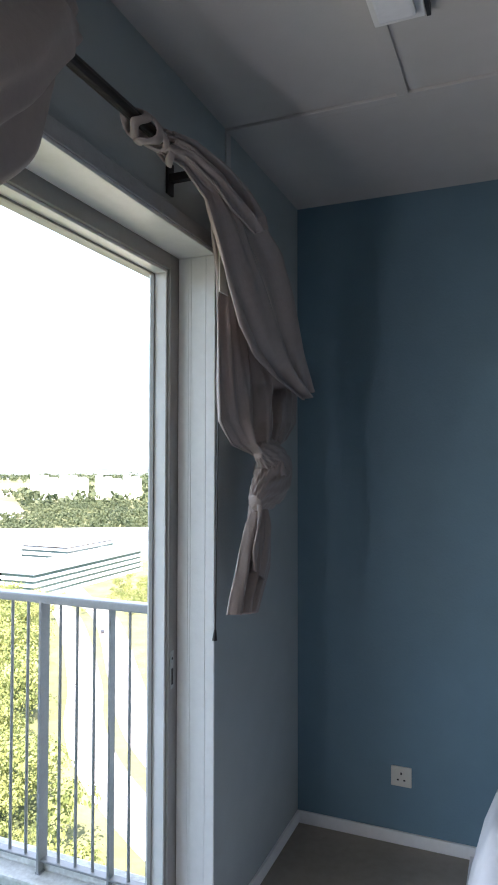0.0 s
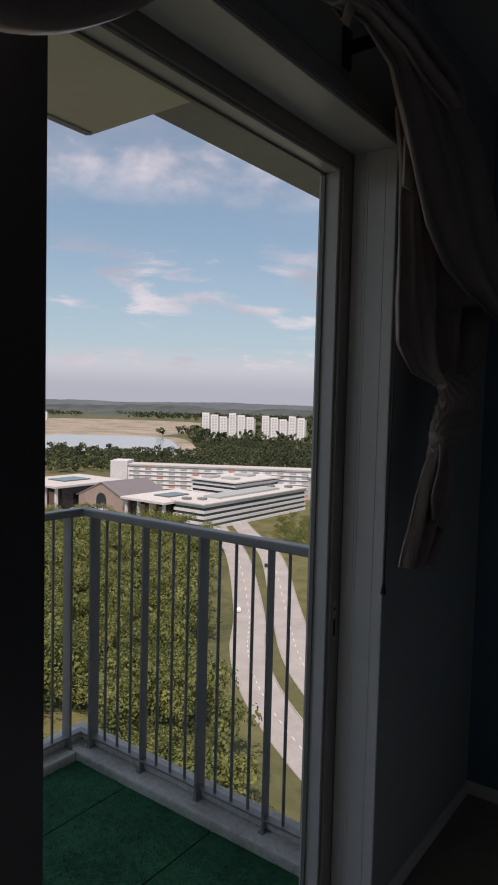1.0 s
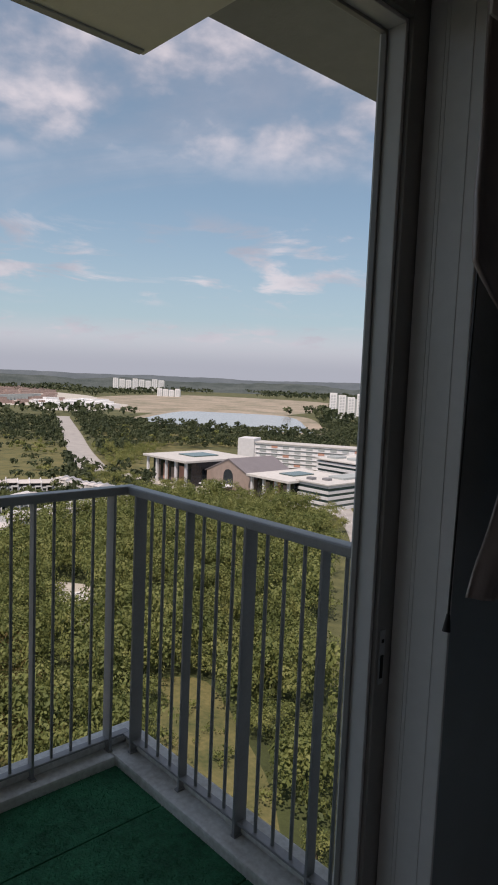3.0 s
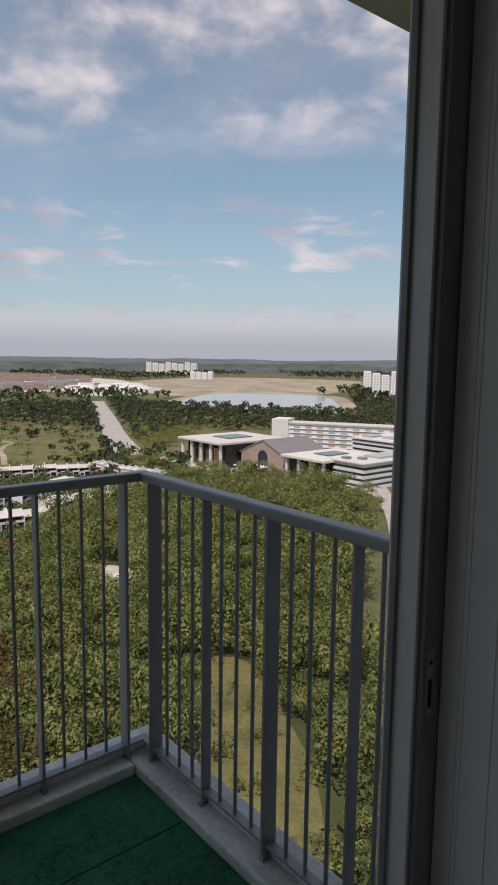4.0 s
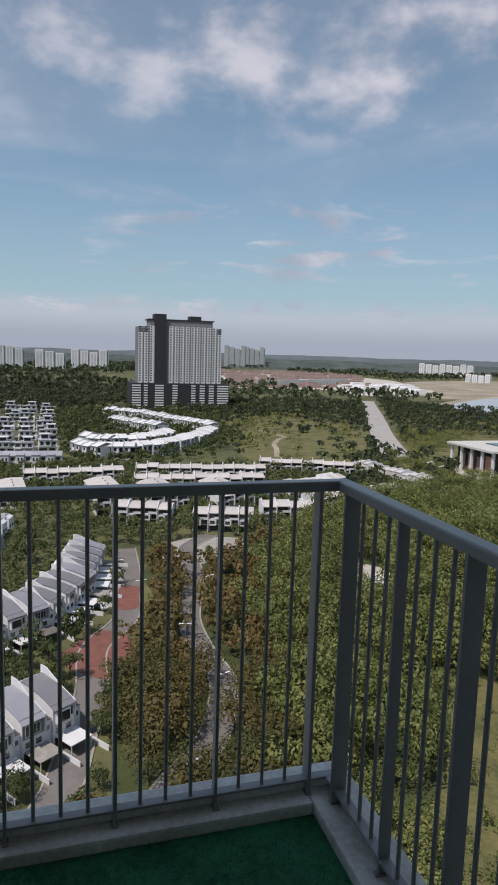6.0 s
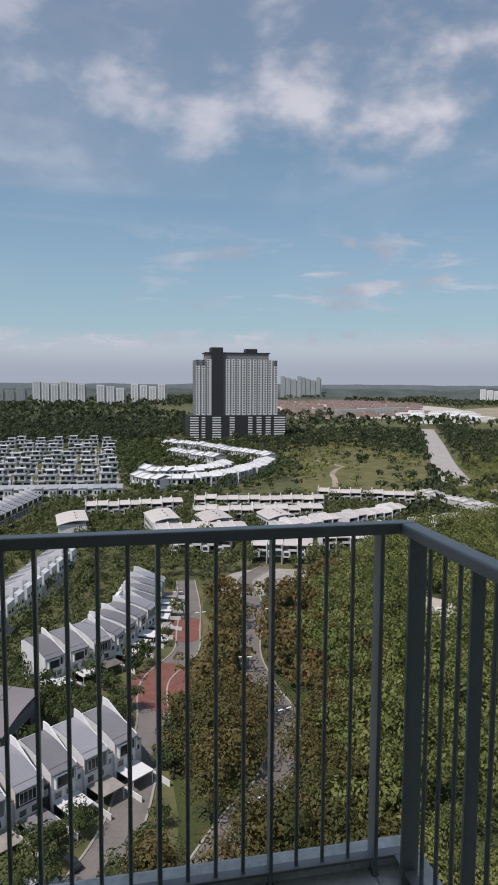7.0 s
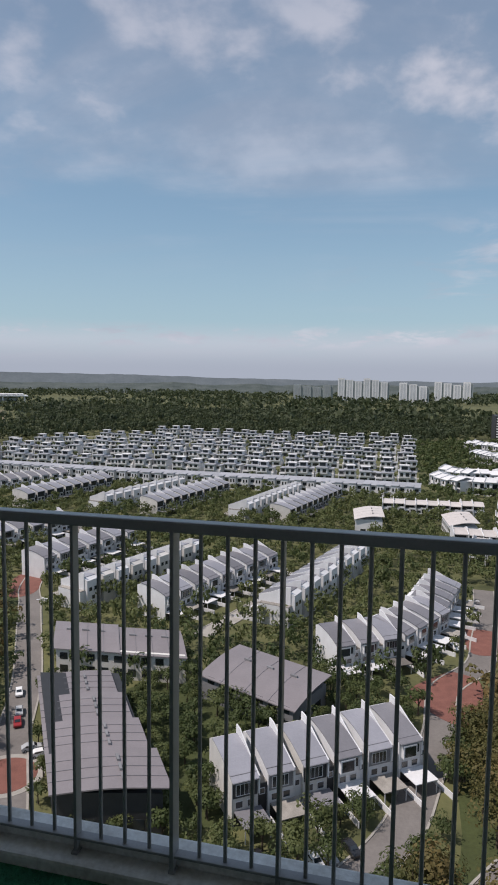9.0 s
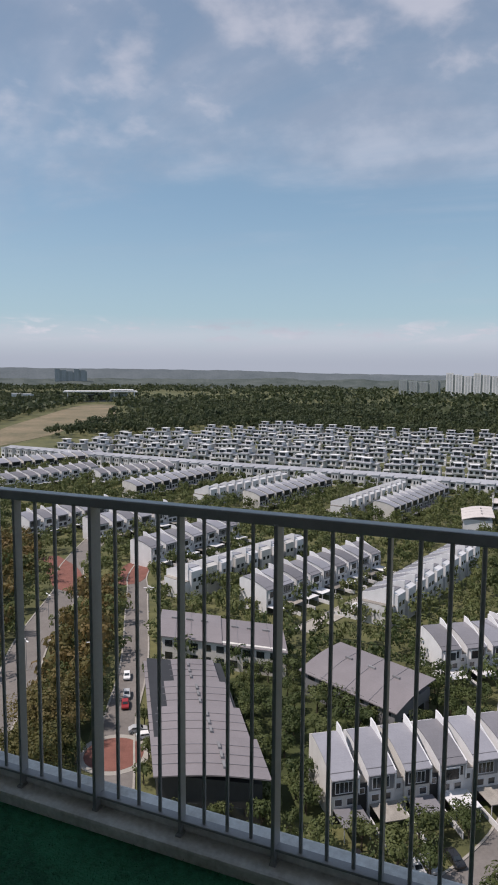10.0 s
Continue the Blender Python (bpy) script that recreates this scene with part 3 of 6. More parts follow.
# wide flap thrown across it, with a small fold on top
cloth_part("flap", folded(bmesh.new(), [(0.67, -0.43, 2.675), (0.69, -0.33, 2.69), (0.709, -0.092, 2.694), (0.717, 0.096, 2.671), (0.726, 0.217, 2.594), (0.734, 0.322, 2.56), (0.743, 0.425, 2.417), (0.751, 0.508, 2.213), (0.76, 0.598, 2.063)],
                          [(0.67, -0.42, 2.600), (0.69, -0.33, 2.600), (0.709, -0.219, 2.547), (0.717, -0.175, 2.446), (0.726, -0.119, 2.323), (0.734, -0.043, 2.208), (0.743, 0.07, 2.122), (0.751, 0.252, 2.068), (0.76, 0.553, 2.022)], 90, 70, 2.1, .026, 1.1, 9), cur)
cloth_part("upper_fold", folded(bmesh.new(), [(0.69, -0.41, 2.665), (0.71, -0.33, 2.68), (0.73, -0.139, 2.685), (0.74, 0.016, 2.667), (0.75, 0.122, 2.614), (0.76, 0.117, 2.561)], [(0.69, -0.40, 2.615), (0.71, -0.34, 2.615), (0.74, -0.22, 2.579), (0.75, -0.133, 2.542), (0.76, -0.05, 2.523), (0.77, 0.001, 2.506)], 50, 40, 2.4, .018, .6, 14), cur)
part("knot", drape([(0.71, 0.184, 1.815, 0.03, 0.0186), (0.71, 0.294, 1.788, 0.075, 0.0465), (0.71, 0.341, 1.741, 0.1, 0.062), (0.71, 0.271, 1.687, 0.085, 0.052700000000000004), (0.71, 0.184, 1.655, 0.05, 0.031), (0.71, 0.153, 1.633, 0.035, 0.0217)], 60, 72, 11, .07, 3.4, 8), M["cloth"], cur, smooth=True)
cloth_part("tail", folded(bmesh.new(), [(0.69, 0.202, 1.644), (0.69, 0.131, 1.562), (0.69, 0.064, 1.419), (0.69, 0.001, 1.285)], [(0.7, 0.253, 1.642), (0.7, 0.31, 1.526), (0.7, 0.316, 1.403), (0.7, 0.2, 1.256)], 60, 54, 3.3, .022, .25, 5), cur)
cloth_part("tail_end", folded(bmesh.new(), [(0.715, 0.161, 1.641), (0.715, 0.141, 1.562), (0.715, 0.111, 1.47), (0.715, 0.111, 1.414)], [(0.715, 0.225, 1.637), (0.715, 0.281, 1.55), (0.715, 0.287, 1.428), (0.715, 0.237, 1.352)], 40, 26, 1.4, .014, .3, 15), cur)
part("heading_tape", block((.663, -0.047, 2.318), (.669, 0.019, 2.448), .002), M["plastic"], cur, "pale gathered heading tape")
for k in range(4):
    y = -.54 + k * .055
    bm = bmesh.new()
    n, q_ = 20, 8
    loops = []
    for a in range(n):
        t = a / n * math.tau
        ring = []
        for b in range(q_):
            q = b / q_ * math.tau
            r = .027 + .005 * math.cos(q) + .006 * math.sin(2 * t + k)
            ring.append(bm.verts.new((.66 + r * math.cos(t), y + .020 * math.sin(q) + .022 * math.sin(t * 2 + k * 2), 2.632 + (r + .012 * (k % 2)) * math.sin(t))))
        loops.append(ring)
    for a in range(n):
        for b in range(q_):
            bm.faces.new((loops[a][b], loops[(a + 1) % n][b], loops[(a + 1) % n][(b + 1) % q_], loops[a][(b + 1) % q_]))
    part("eyelet_fold", bm, M["cloth"], cur, smooth=True)

cur2 = empty("curtain", "taupe satin curtain bundled up over the door leaf", "curtain", at=(0, 0, 0))
part("swag", drape([(.70, -.90, 2.64, .05, .06), (.72, -1.02, 2.60, .13, .10), (.74, -1.18, 2.46, .19, .12), (.75, -1.36, 2.34, .21, .13), (.76, -1.58, 2.28, .22, .14), (.76, -1.78, 2.40, .18, .12), (.72, -1.95, 2.60, .10, .08)], 90, 90, 6, .12, .8, 12), M["cloth"], cur2, smooth=True)

# roller cord with its weight
cord = empty("pull_cord", "thin dark blind cord with a small weight", "cord", at=(0.60, 0.07, 1.18))
part("string", tube(bmesh.new(), (0, 0, 0.03), (0, 0.02, 0.78), 0.0025, 6), M["rod"], cord)
part("weight", tube(bmesh.new(), (0, -0.004, 0), (0, 0, 0.035), 0.009, 10, 0.004), M["rod"], cord)

# white bedding at the room's middle
bed = empty("bed", "bed with crumpled white linen", "bed", at=(2.27, 0.12, FZ))
bm = bmesh.new()
nu, nv = 44, 44
g = []
for i in range(nu + 1):
    row = []
    for j in range(nv + 1):
        u, v = i / nu * 2 - 1, j / nv * 2 - 1
        e = (abs(u) ** 5 + abs(v) ** 5) ** .2
        h = .54 * (1 - max(0, e - .86) ** 1.5 * 17) + .012 * math.sin(u * 13 + v * 5) + .010 * math.sin(v * 17 - u * 6)
        row.append(bm.verts.new((u * .94, v * .94, max(h, 0.02))))
    g.append(row)
for i in range(nu):
    for j in range(nv):
        bm.faces.new((g[i][j], g[i + 1][j], g[i + 1][j + 1], g[i][j + 1]))
part("bed_linen", bm, M["sheet"], bed, smooth=True)
part("base", block((-.80, -.80, 0), (.80, .80, .22), .01), M["grey"], bed)

# ---- the balcony ----
BX, BS, TZ, KZ = -1.26, 0.48, -0.09, -0.045     # front rail line, side rail line, turf, kerb top
LE = -4.4
slab = solo("balcony_floor", block((BX - 0.14, LE, TZ - 0.20), (OX, BS + 0.12, TZ - 0.012)), M["kerb"], "concrete balcony slab", "floor", kind="structure")
bm = block((BX + 0.077, LE, TZ - 0.012), (-0.826, BS - 0.088, TZ))
turf = empty("turf_mat", "dark green artificial turf laid in seamed strips", "turf mat")
part("strip", bm, M["turf"], turf)
for x0, x1 in ((-0.818, -0.30), (-0.292, OX - 0.005)):
    part("strip", block((x0, LE, TZ - 0.012), (x1, BS - 0.088, TZ)), M["turf"], turf)
rng = np.random.RandomState(5)
nb = 34000
bp = np.stack([rng.uniform(BX + .08, OX - .02, nb), rng.uniform(-2.6, BS - .09, nb), np.full(nb, TZ)], 1)
bp = bp[(abs(bp[:, 0] + .822) > .007) & (abs(bp[:, 0] + .296) > .007)]
ang = rng.uniform(0, 6.28, len(bp))
wv = np.stack([np.cos(ang), np.sin(ang), 0 * ang], 1) * .0018
tip = bp + np.stack([rng.normal(0, .007, len(bp)), rng.normal(0, .007, len(bp)), rng.uniform(.006, .013, len(bp))], 1)
tri = np.stack([bp - wv, bp + wv, tip], 1).reshape(-1, 3)
tagged(new("turf_fibres", raw_mesh("turf_fibres", tri, 3, M["blade"])), "short green plastic turf fibres", "turf", kind="stuff")

kb = solo("kerb_front", block((BX - 0.13, LE, TZ - 0.02), (BX + 0.075, BS - 0.09, KZ), 0.012), M["kerb"], "low painted concrete kerb under the railing", "kerb", kind="structure")
solo("kerb_side", block((BX - 0.13, BS - 0.0885, TZ - 0.02), (OX, BS + 0.12, KZ), 0.012), M["kerb"], "low painted concrete kerb under the railing", "kerb", kind="structure")
bm = block((BX - 0.11, LE, KZ), (BX - 0.004, BS + 0.10, KZ + 0.035), 0.014)
box(bm, (BX + 0.000, BS + 0.004, KZ), (OX, BS + 0.10, KZ + 0.035), 0.014)
solo("kerb_upstand", bm, M["kerb"], "rounded white-painted upstand on the kerb", "kerb", kind="structure")

rails = empty("balcony_railing", "grey painted steel balcony railing with flat posts", "railing", at=(BX, BS, KZ))
PX = 0.352
RZ = 1.18 - KZ      # handrail top above the kerb
part("handrail", block((-0.028, LE - BS, RZ - 0.038), (0.028, 0.028, RZ), 0.007), M["rail"], rails, "flat grey handrail")
part("handrail", block((0.0285, -0.028, RZ - 0.038), (OX - BX, 0.028, RZ), 0.007), M["rail"], rails, "flat grey handrail")
part("bottom_rail", block((-0.020, LE - BS, 0.050), (0.020, 0.020, 0.060), 0.003), M["rail"], rails)
part("bottom_rail", block((0.0205, -0.020, 0.050), (OX - BX, 0.020, 0.060), 0.003), M["rail"], rails)


def shared(name, me, parent, at, turn=0.0):
    ob = new(name, me)
    ob.parent = parent
    ob.location = at
    ob.rotation_euler = (0, 0, turn)
    return ob


post_me = finish(block((-0.030, -0.007, 0.0), (0.030, 0.007, RZ - 0.030), 0.002), "post", M["rail"])
post_thin = finish(block((-0.020, -0.006, 0.0), (0.020, 0.006, RZ - 0.030), 0.002), "post", M["rail"])
foot_me = finish(block((-0.031, -0.012, -0.002), (0.031, 0.012, 0.008), 0.002), "foot_plate", M["rail"])
bal_me = finish(tube(bmesh.new(), (0, 0, 0.055), (0, 0, RZ - 0.030), 0.0072, 8), "baluster", M["rail"])
i = 0
y = -0.091
while BS + y > LE + 0.05:
    main = (i % 4) == 0
    if main:
        p = shared("post", post_me if (i // 4) % 2 == 0 else post_thin, rails, (0, y, 0))
        shared("foot_plate", foot_me, p, (0, 0, 0))
    else:
        shared("baluster", bal_me, rails, (0, y, 0))
    y -= PX * 1.04 / 4
    i += 1
i, x = 0, 0.094
while BX + x < OX - 0.02:
    main = (i % 4) == 0
    if main:
        p = shared("post", post_me if (i // 4) % 2 == 0 else post_thin, rails, (x, 0, 0), radians(90))
        shared("foot_plate", foot_me, p, (0, 0, 0))
    else:
        shared("baluster", bal_me, rails, (x, 0, 0))
    x += PX * 1.025 / 4
    i += 1

# slab of the balcony above, ledge beyond it, facade of the tower around
solo("balcony_soffit", block((BX, LE, 3.04), (OX, 0.497, 3.22), 0.004), M["soffit"], "cream painted slab of the balcony above", "soffit", kind="structure")
solo("drip_edge", block((BX + 0.01, LE, 3.030), (BX + 0.05, 0.470, 3.0395), 0.002), M["facade"], "drip edge under the slab", "trim", kind="structure")
solo("ledge_beam", block((-0.82, 0.4975, 3.043), (OX, 9.0, 3.6)), M["facade"], "grey rendered ledge beam of the tower", "beam", kind="structure")
bm = block((OX - 0.005, BY + 0.151, -78), (9, 9, 3.04))
box(bm, (OX - 0.005, 0.48, -78), (OX + .2, BY + 0.15, FZ - 0.201))
box(bm, (OX, -9, -78), (9, 0.479, FZ - 0.45))
box(bm, (OX, -9, FZ - .449), (9, RY2 - 0.151, 3.04))
box(bm, (OX - 0.004, -9, CZ + .201), (9, 9.0, 40))
box(bm, (RX2 + .151, RY2 - .15, FZ - .449), (9, BY + .15, 3.19))
solo("tower_facade", bm, M["facade"], "grey rendered outer wall of the apartment tower", "wall", kind="structure")
solo("balcony_end_wall", block((BX - 0.13, LE - 0.15, TZ - 0.2), (OX, LE, 3.04)), M["facade"], "rendered partition wall closing the balcony", "wall", kind="structure")

# ---- the land ----
G = -78.0
bm = bmesh.new()
NG = 40
vs = [[bm.verts.new((-6500 + 13000 * i / NG, -6500 + 13000 * j / NG, G)) for j in range(NG + 1)] for i in range(NG + 1)]
for i in range(NG):
    for j in range(NG):
        bm.faces.new((vs[i][j], vs[i + 1][j], vs[i + 1][j + 1], vs[i][j + 1]))
solo("ground", bm, M["ground"], "wide plain of grass and scrub to the horizon", "ground", kind="structure")

KEEP_OFF = []      # (outline polygon) where no tree stands
ROADS = []         # (polyline, half width)


def smooth_line(pts, steps=8):
    out = []
    n = len(pts)
    for i in range(n - 1):
        p0, p1, p2, p3 = (np.array(pts[max(0, min(n - 1, k))], float) for k in (i - 1, i, i + 1, i + 2))
        for s in range(steps):
            t = s / steps
            out.append(tuple(0.5 * ((2 * p1) + (p2 - p0) * t + (2 * p0 - 5 * p1 + 4 * p2 - p3) * t * t + (3 * p1 - p0 - 3 * p2 + p3) * t ** 3)))
    out.append(tuple(map(float, pts[-1])))
    return out


def strip(bm, line, off0, off1, z0, z1):
    """A raised band along a line, from one sideways offset to another."""
    L = np.array(line)
    d = np.gradient(L, axis=0)
    d /= np.linalg.norm(d, axis=1)[:, None] + 1e-9
    nrm = np.stack([-d[:, 1], d[:, 0]], 1)
    a, b = L + nrm * off0, L + nrm * off1
    ra = [[bm.verts.new((*p, z)) for p in q] for q, z in ((a, z0), (a, z1), (b, z1), (b, z0))]
    for k in range(3):
        for i in range(len(L) - 1):
            bm.faces.new((ra[k][i], ra[k][i + 1], ra[k + 1][i + 1], ra[k + 1][i]))


def road(name, pts, width, material, label, kerbs=True, dashes=False, z=0.12):
    line = smooth_line(pts)
    bm = bmesh.new()
    strip(bm, line, -width / 2, width / 2, G - .1, G + z)
    ob = solo(name, bm, material, label, "road", kind="structure")
    ROADS.append((np.array(line), width / 2 + 0.8))
    if kerbs:
        bm = bmesh.new()
        strip(bm, line, -width / 2 - 0.45, -width / 2, G - .1, G + z + .15)
        strip(bm, line, width / 2, width / 2 + 0.45, G - .1, G + z + .15)
        solo("kerb_of_" + name, bm, M["paving"], "pale concrete road kerbs", "kerb", kind="structure")
    if dashes:
        bm = bmesh.new()
        for i in range(0, len(line) - 1):
            strip(bm, [line[i], tuple((np.array(line[i]) * .55 + np.array(line[i + 1]) * .45))], -.11, .11, G + z, G + z + .02)
        solo("marking_of_" + name, bm, M["line"], "white dashed lane marking", "marking", kind="structure")
    return ob


def patch(name, outline, material, label, z=0.05, category="ground", clear=True):
    line = smooth_line([*outline, outline[0]], 4)[:-1]
    bm = prism_z(bmesh.new(), line, G - .5, G + z)
    if clear:
        KEEP_OFF.append(np.array(line))
    return solo(name, bm, material, label, category, kind="structure")


patch("sand_plain", [(-1180, 760), (-1500, 830), (-2000, 1150), (-2250, 1700), (-1750, 1950), (-1350, 1600), (-1080, 1120), (-1130, 960)], M["sand"], "cleared sandy building land", .06)
patch("lake_bank", [(-985, 600), (-1230, 880), (-1180, 1010), (-1010, 1085), (-740, 850), (-660, 750), (-760, 690)], M["sand"], "sandy bank round the lake", .10)
patch("water", [(-985, 628), (-1210, 895), (-1165, 985), (-1015, 1045), (-745, 815), (-690, 755), (-810, 668)], M["water"], "pale calm lake", .22, "lake")
patch("town_ground", [(-1500, 380), (-1500, 760), (-2100, 1150), (-2900, 1000), (-2700, 400)], M["gravel"], "built-up ground of a distant town", .07)
patch("pale_works", [(-1230, 690), (-1330, 600), (-1700, 830), (-1500, 940)], M["gravel"], "pale cleared works beside the lake", .13)
patch("meadow", [(-455, 140), (-450, 230), (-560, 285), (-680, 340), (-790, 290), (-760, 200), (-690, 165), (-560, 150)], M["dryland"], "rough grass field with paths", .042, clear=False)
patch("meadow", [(-800, 190), (-780, 270), (-870, 350), (-980, 330), (-960, 240)], M["dryland"], "rough grass field", .04, clear=False)
patch("clearing", [(-138, 97), (-128, 106), (-100, 95), (-80, 84), (-62, 66), (-72, 56), (-95, 66), (-112, 80)], M["dryland"], "yellow-green grass clearing among trees", .05)
patch("gravel_yard", [(-229, 112), (-216, 121), (-200, 114), (-185, 105), (-184, 97), (-205, 101)], M["gravel"], "pale gravel yard among trees", .06)
patch("verge", [(-190, 285), (-150, 225), (-118, 185), (-95, 175), (-110, 215), (-150, 275), (-180, 310)], M["dryland"], "mown verge beside the highway", .04)
patch("plaza", [(-238, 44), (-252, 40), (-270, 50), (-272, 70), (-262, 84), (-248, 76), (-238, 58)], M["paving"], "pale roundabout and car park of the estate", .09)
patch("campus_ground", [(-560, 300), (-470, 270), (-430, 262), (-300, 262), (-240, 290), (-245, 440), (-310, 480), (-560, 470), (-600, 380)], M["dryland"], "grass round the campus", .046, clear=False)
patch("campus_forecourt", [(-452, 276), (-400, 274), (-352, 278), (-318, 290), (-262, 300), (-262, 312), (-330, 306), (-446, 292)], M["gravel"], "pale paved campus forecourt", .07)
patch("campus_green", [(-900, 480), (-620, 380), (-600, 470), (-560, 530), (-640, 600), (-820, 570)], M["dryland"], "green slope beside the campus", .05, clear=False)
patch("earth_slope", [(-540, -520), (-680, -650), (-875, -765), (-1330, -1000), (-1380, -940), (-1150, -780), (-939, -645), (-810, -618), (-680, -560)], M["earth"], "bare graded earth slope", .30)
patch("estate_ground", [(-92, -45), (-92, 8), (-190, 25), (-240, 30), (-330, 60), (-400, 215), (-430, 210), (-450, 20), (-440, -400), (-330, -420), (-200, -260), (-100, -100)], M["ground"], "grassy ground and gardens of the housing estate", .02, clear=False)
patch("villa_ground", [(-448, 8), (-448, -470), (-600, -560), (-880, -520), (-880, 10)], M["ground"], "grassy ground between rows of white houses", .035, clear=False)
patch("crescent_ground", [(-450, 20), (-480, 110), (-570, 160), (-720, 180), (-860, 140), (-850, 40), (-520, 10)], M["ground"], "grassy ground of the white crescent", .06, clear=False)

road("highway_out", [(-328, 384), (-253, 314), (-207, 271), (-148, 202), (-123, 168), (-101, 145), (-74, 125), (-41, 106)], 11, M["asphalt"], "pale sun-bleached dual carriageway", dashes=True)
road("highway_back", [(-318, 399), (-243, 327), (-195, 284), (-139, 214), (-107, 174), (-83, 152), (-65, 140), (-35, 125)], 11, M["asphalt"], "pale sun-bleached dual carriageway", dashes=True)
road("valley_road", [(-1099, 555), (-1050, 530), (-784, 408), (-631, 336), (-530, 292), (-475, 270)], 23, M["asphalt"], "pale wide road running to the horizon")
road("avenue", [(-276, 66), (-258, 52), (-238, 50), (-217, 47), (-188, 39), (-165, 38), (-146, 39), (-124, 31), (-109, 19), (-90, 8), (-60, 0)], 6.2, M["street"], "grey tree-lined avenue")
road("meadow_path", [(-486, 169), (-528, 183), (-558, 191), (-591, 207), (-604, 218), (-629, 215), (-664, 208)], 4.5, M["sand"], "sandy footpath over the meadow", kerbs=False)
road("estate_street", [(-262, 28), (-230, 26), (-208, 23), (-190, 20), (-172, 10), (-150, 8), (-130, 4), (-113, 0), (-98, -8), (-86, -20)], 7, M["street"], "grey estate street")
road("inner_street", [(-300, -32), (-262, -40), (-215, -54), (-190, -62)], 6, M["paving"], "pale concrete lane between house rows")
road("west_street", [(-330, -175), (-232, -145), (-200, -128), (-151, -98), (-121, -83), (-103, -72), (-80, -58)], 7, M["street"], "grey estate street")
road("boulevard", [(-300, -205), (-221, -172), (-196, -155), (-152, -134), (-124, -117), (-90, -100)], 10, M["street"], "grey boulevard with a planted median")
for k, x in enumerate((-487, -556, -624, -700, -786)):
    road("villa_lane", [(x, 6), (x - 2, -120), (x - 8, -260), (x - 26, -440)], 6, M["paving"], "pale lane between rows of white houses", kerbs=False, z=.10)

for pts in ([(-184, 12), (-180, 19), (-168, 19), (-154, 15), (-158, 7), (-169, 1)], [(-219, 18), (-217, 28), (-205, 27), (-198, 24), (-200, 18)],
            [(-235, -152), (-228, -140), (-212, -134), (-206, -140), (-222, -150)], [(-228, -186), (-215, -165), (-196, -150), (-192, -158), (-208, -176), (-222, -192)]):
    patch("red_court", pts, M["redpave"], "red paved crossing", .17, "pavement")
ring = [(-110 + 6.2 * math.cos(a / 12 * 6.283), -77 + 6.2 * math.sin(a / 12 * 6.283)) for a in range(12)]
patch("red_circle", ring, M["redpave"], "round red paved turning place", .20, "pavement")
patch("circle_rim", [(-110 + 7.6 * math.cos(a / 12 * 6.283), -77 + 7.6 * math.sin(a / 12 * 6.283)) for a in range(12)], M["paving"], "pale rim round the red paving", .16, "pavement")

# distant ridges closing the plain, with haze put into their colours
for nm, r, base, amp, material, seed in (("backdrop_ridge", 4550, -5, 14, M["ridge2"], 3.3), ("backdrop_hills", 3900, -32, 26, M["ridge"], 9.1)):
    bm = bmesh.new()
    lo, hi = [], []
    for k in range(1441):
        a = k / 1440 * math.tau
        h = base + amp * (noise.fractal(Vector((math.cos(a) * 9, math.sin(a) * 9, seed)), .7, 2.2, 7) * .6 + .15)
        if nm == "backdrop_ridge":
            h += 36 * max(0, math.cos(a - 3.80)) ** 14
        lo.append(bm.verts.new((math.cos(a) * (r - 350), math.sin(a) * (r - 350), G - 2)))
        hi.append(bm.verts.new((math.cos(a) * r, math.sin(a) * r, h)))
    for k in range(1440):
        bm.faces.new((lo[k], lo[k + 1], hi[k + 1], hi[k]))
    solo(nm, bm, material, "low hills along the horizon, haze in their colour", "hills", kind="structure")

# ---- houses ----


def arc(y0, z0, y1, z1, n=7):
    return [(y0 + (y1 - y0) * k / n, z0 + (z1 - z0) * (1 - (1 - k / n) ** 2)) for k in range(n + 1)]


def window(parent, x, z, w, h, y, front=-1, bars=1, framed=True, deep=0.10):
    """A window on a wall face at y; front -1 looks along -y, +1 along +y."""
    o = front
    if not framed:
        return part("window", block((x, min(y, y + o * .05), z), (x + w, max(y, y + o * .05), z + h)), M["pane"], parent)
    bm = bmesh.new()
    y1 = y + o * deep
    a, b = min(y, y1), max(y, y1)
    t = 0.09
    ring = []
    for q in (0, t):
        for yy in (a, b):
            ring.append([bm.verts.new(c) for c in ((x + q, yy, z + q), (x + w - q, yy, z + q), (x + w - q, yy, z + h - q), (x + q, yy, z + h - q))])
    for i0, i1 in ((0, 1), (1, 3), (3, 2), (2, 0)):
        for k in range(4):
            bm.faces.new((ring[i0][k], ring[i0][(k + 1) % 4], ring[i1][(k + 1) % 4], ring[i1][k]))
    wd = part("window", bm, M["white"], parent)
    for k in range(bars if bars > 1 else 0):
        xm = x + w * (k + 1) / (bars + 1)
        part("mullion", block((xm - .035, a, z + t), (xm + .035, b, z + h - t)), M["white"], wd)
    part("pane", block((x + t, min(y, y + o * .04), z + t), (x + w - t, max(y, y + o * .04), z + h - t)), M["pane"], wd)
    return wd


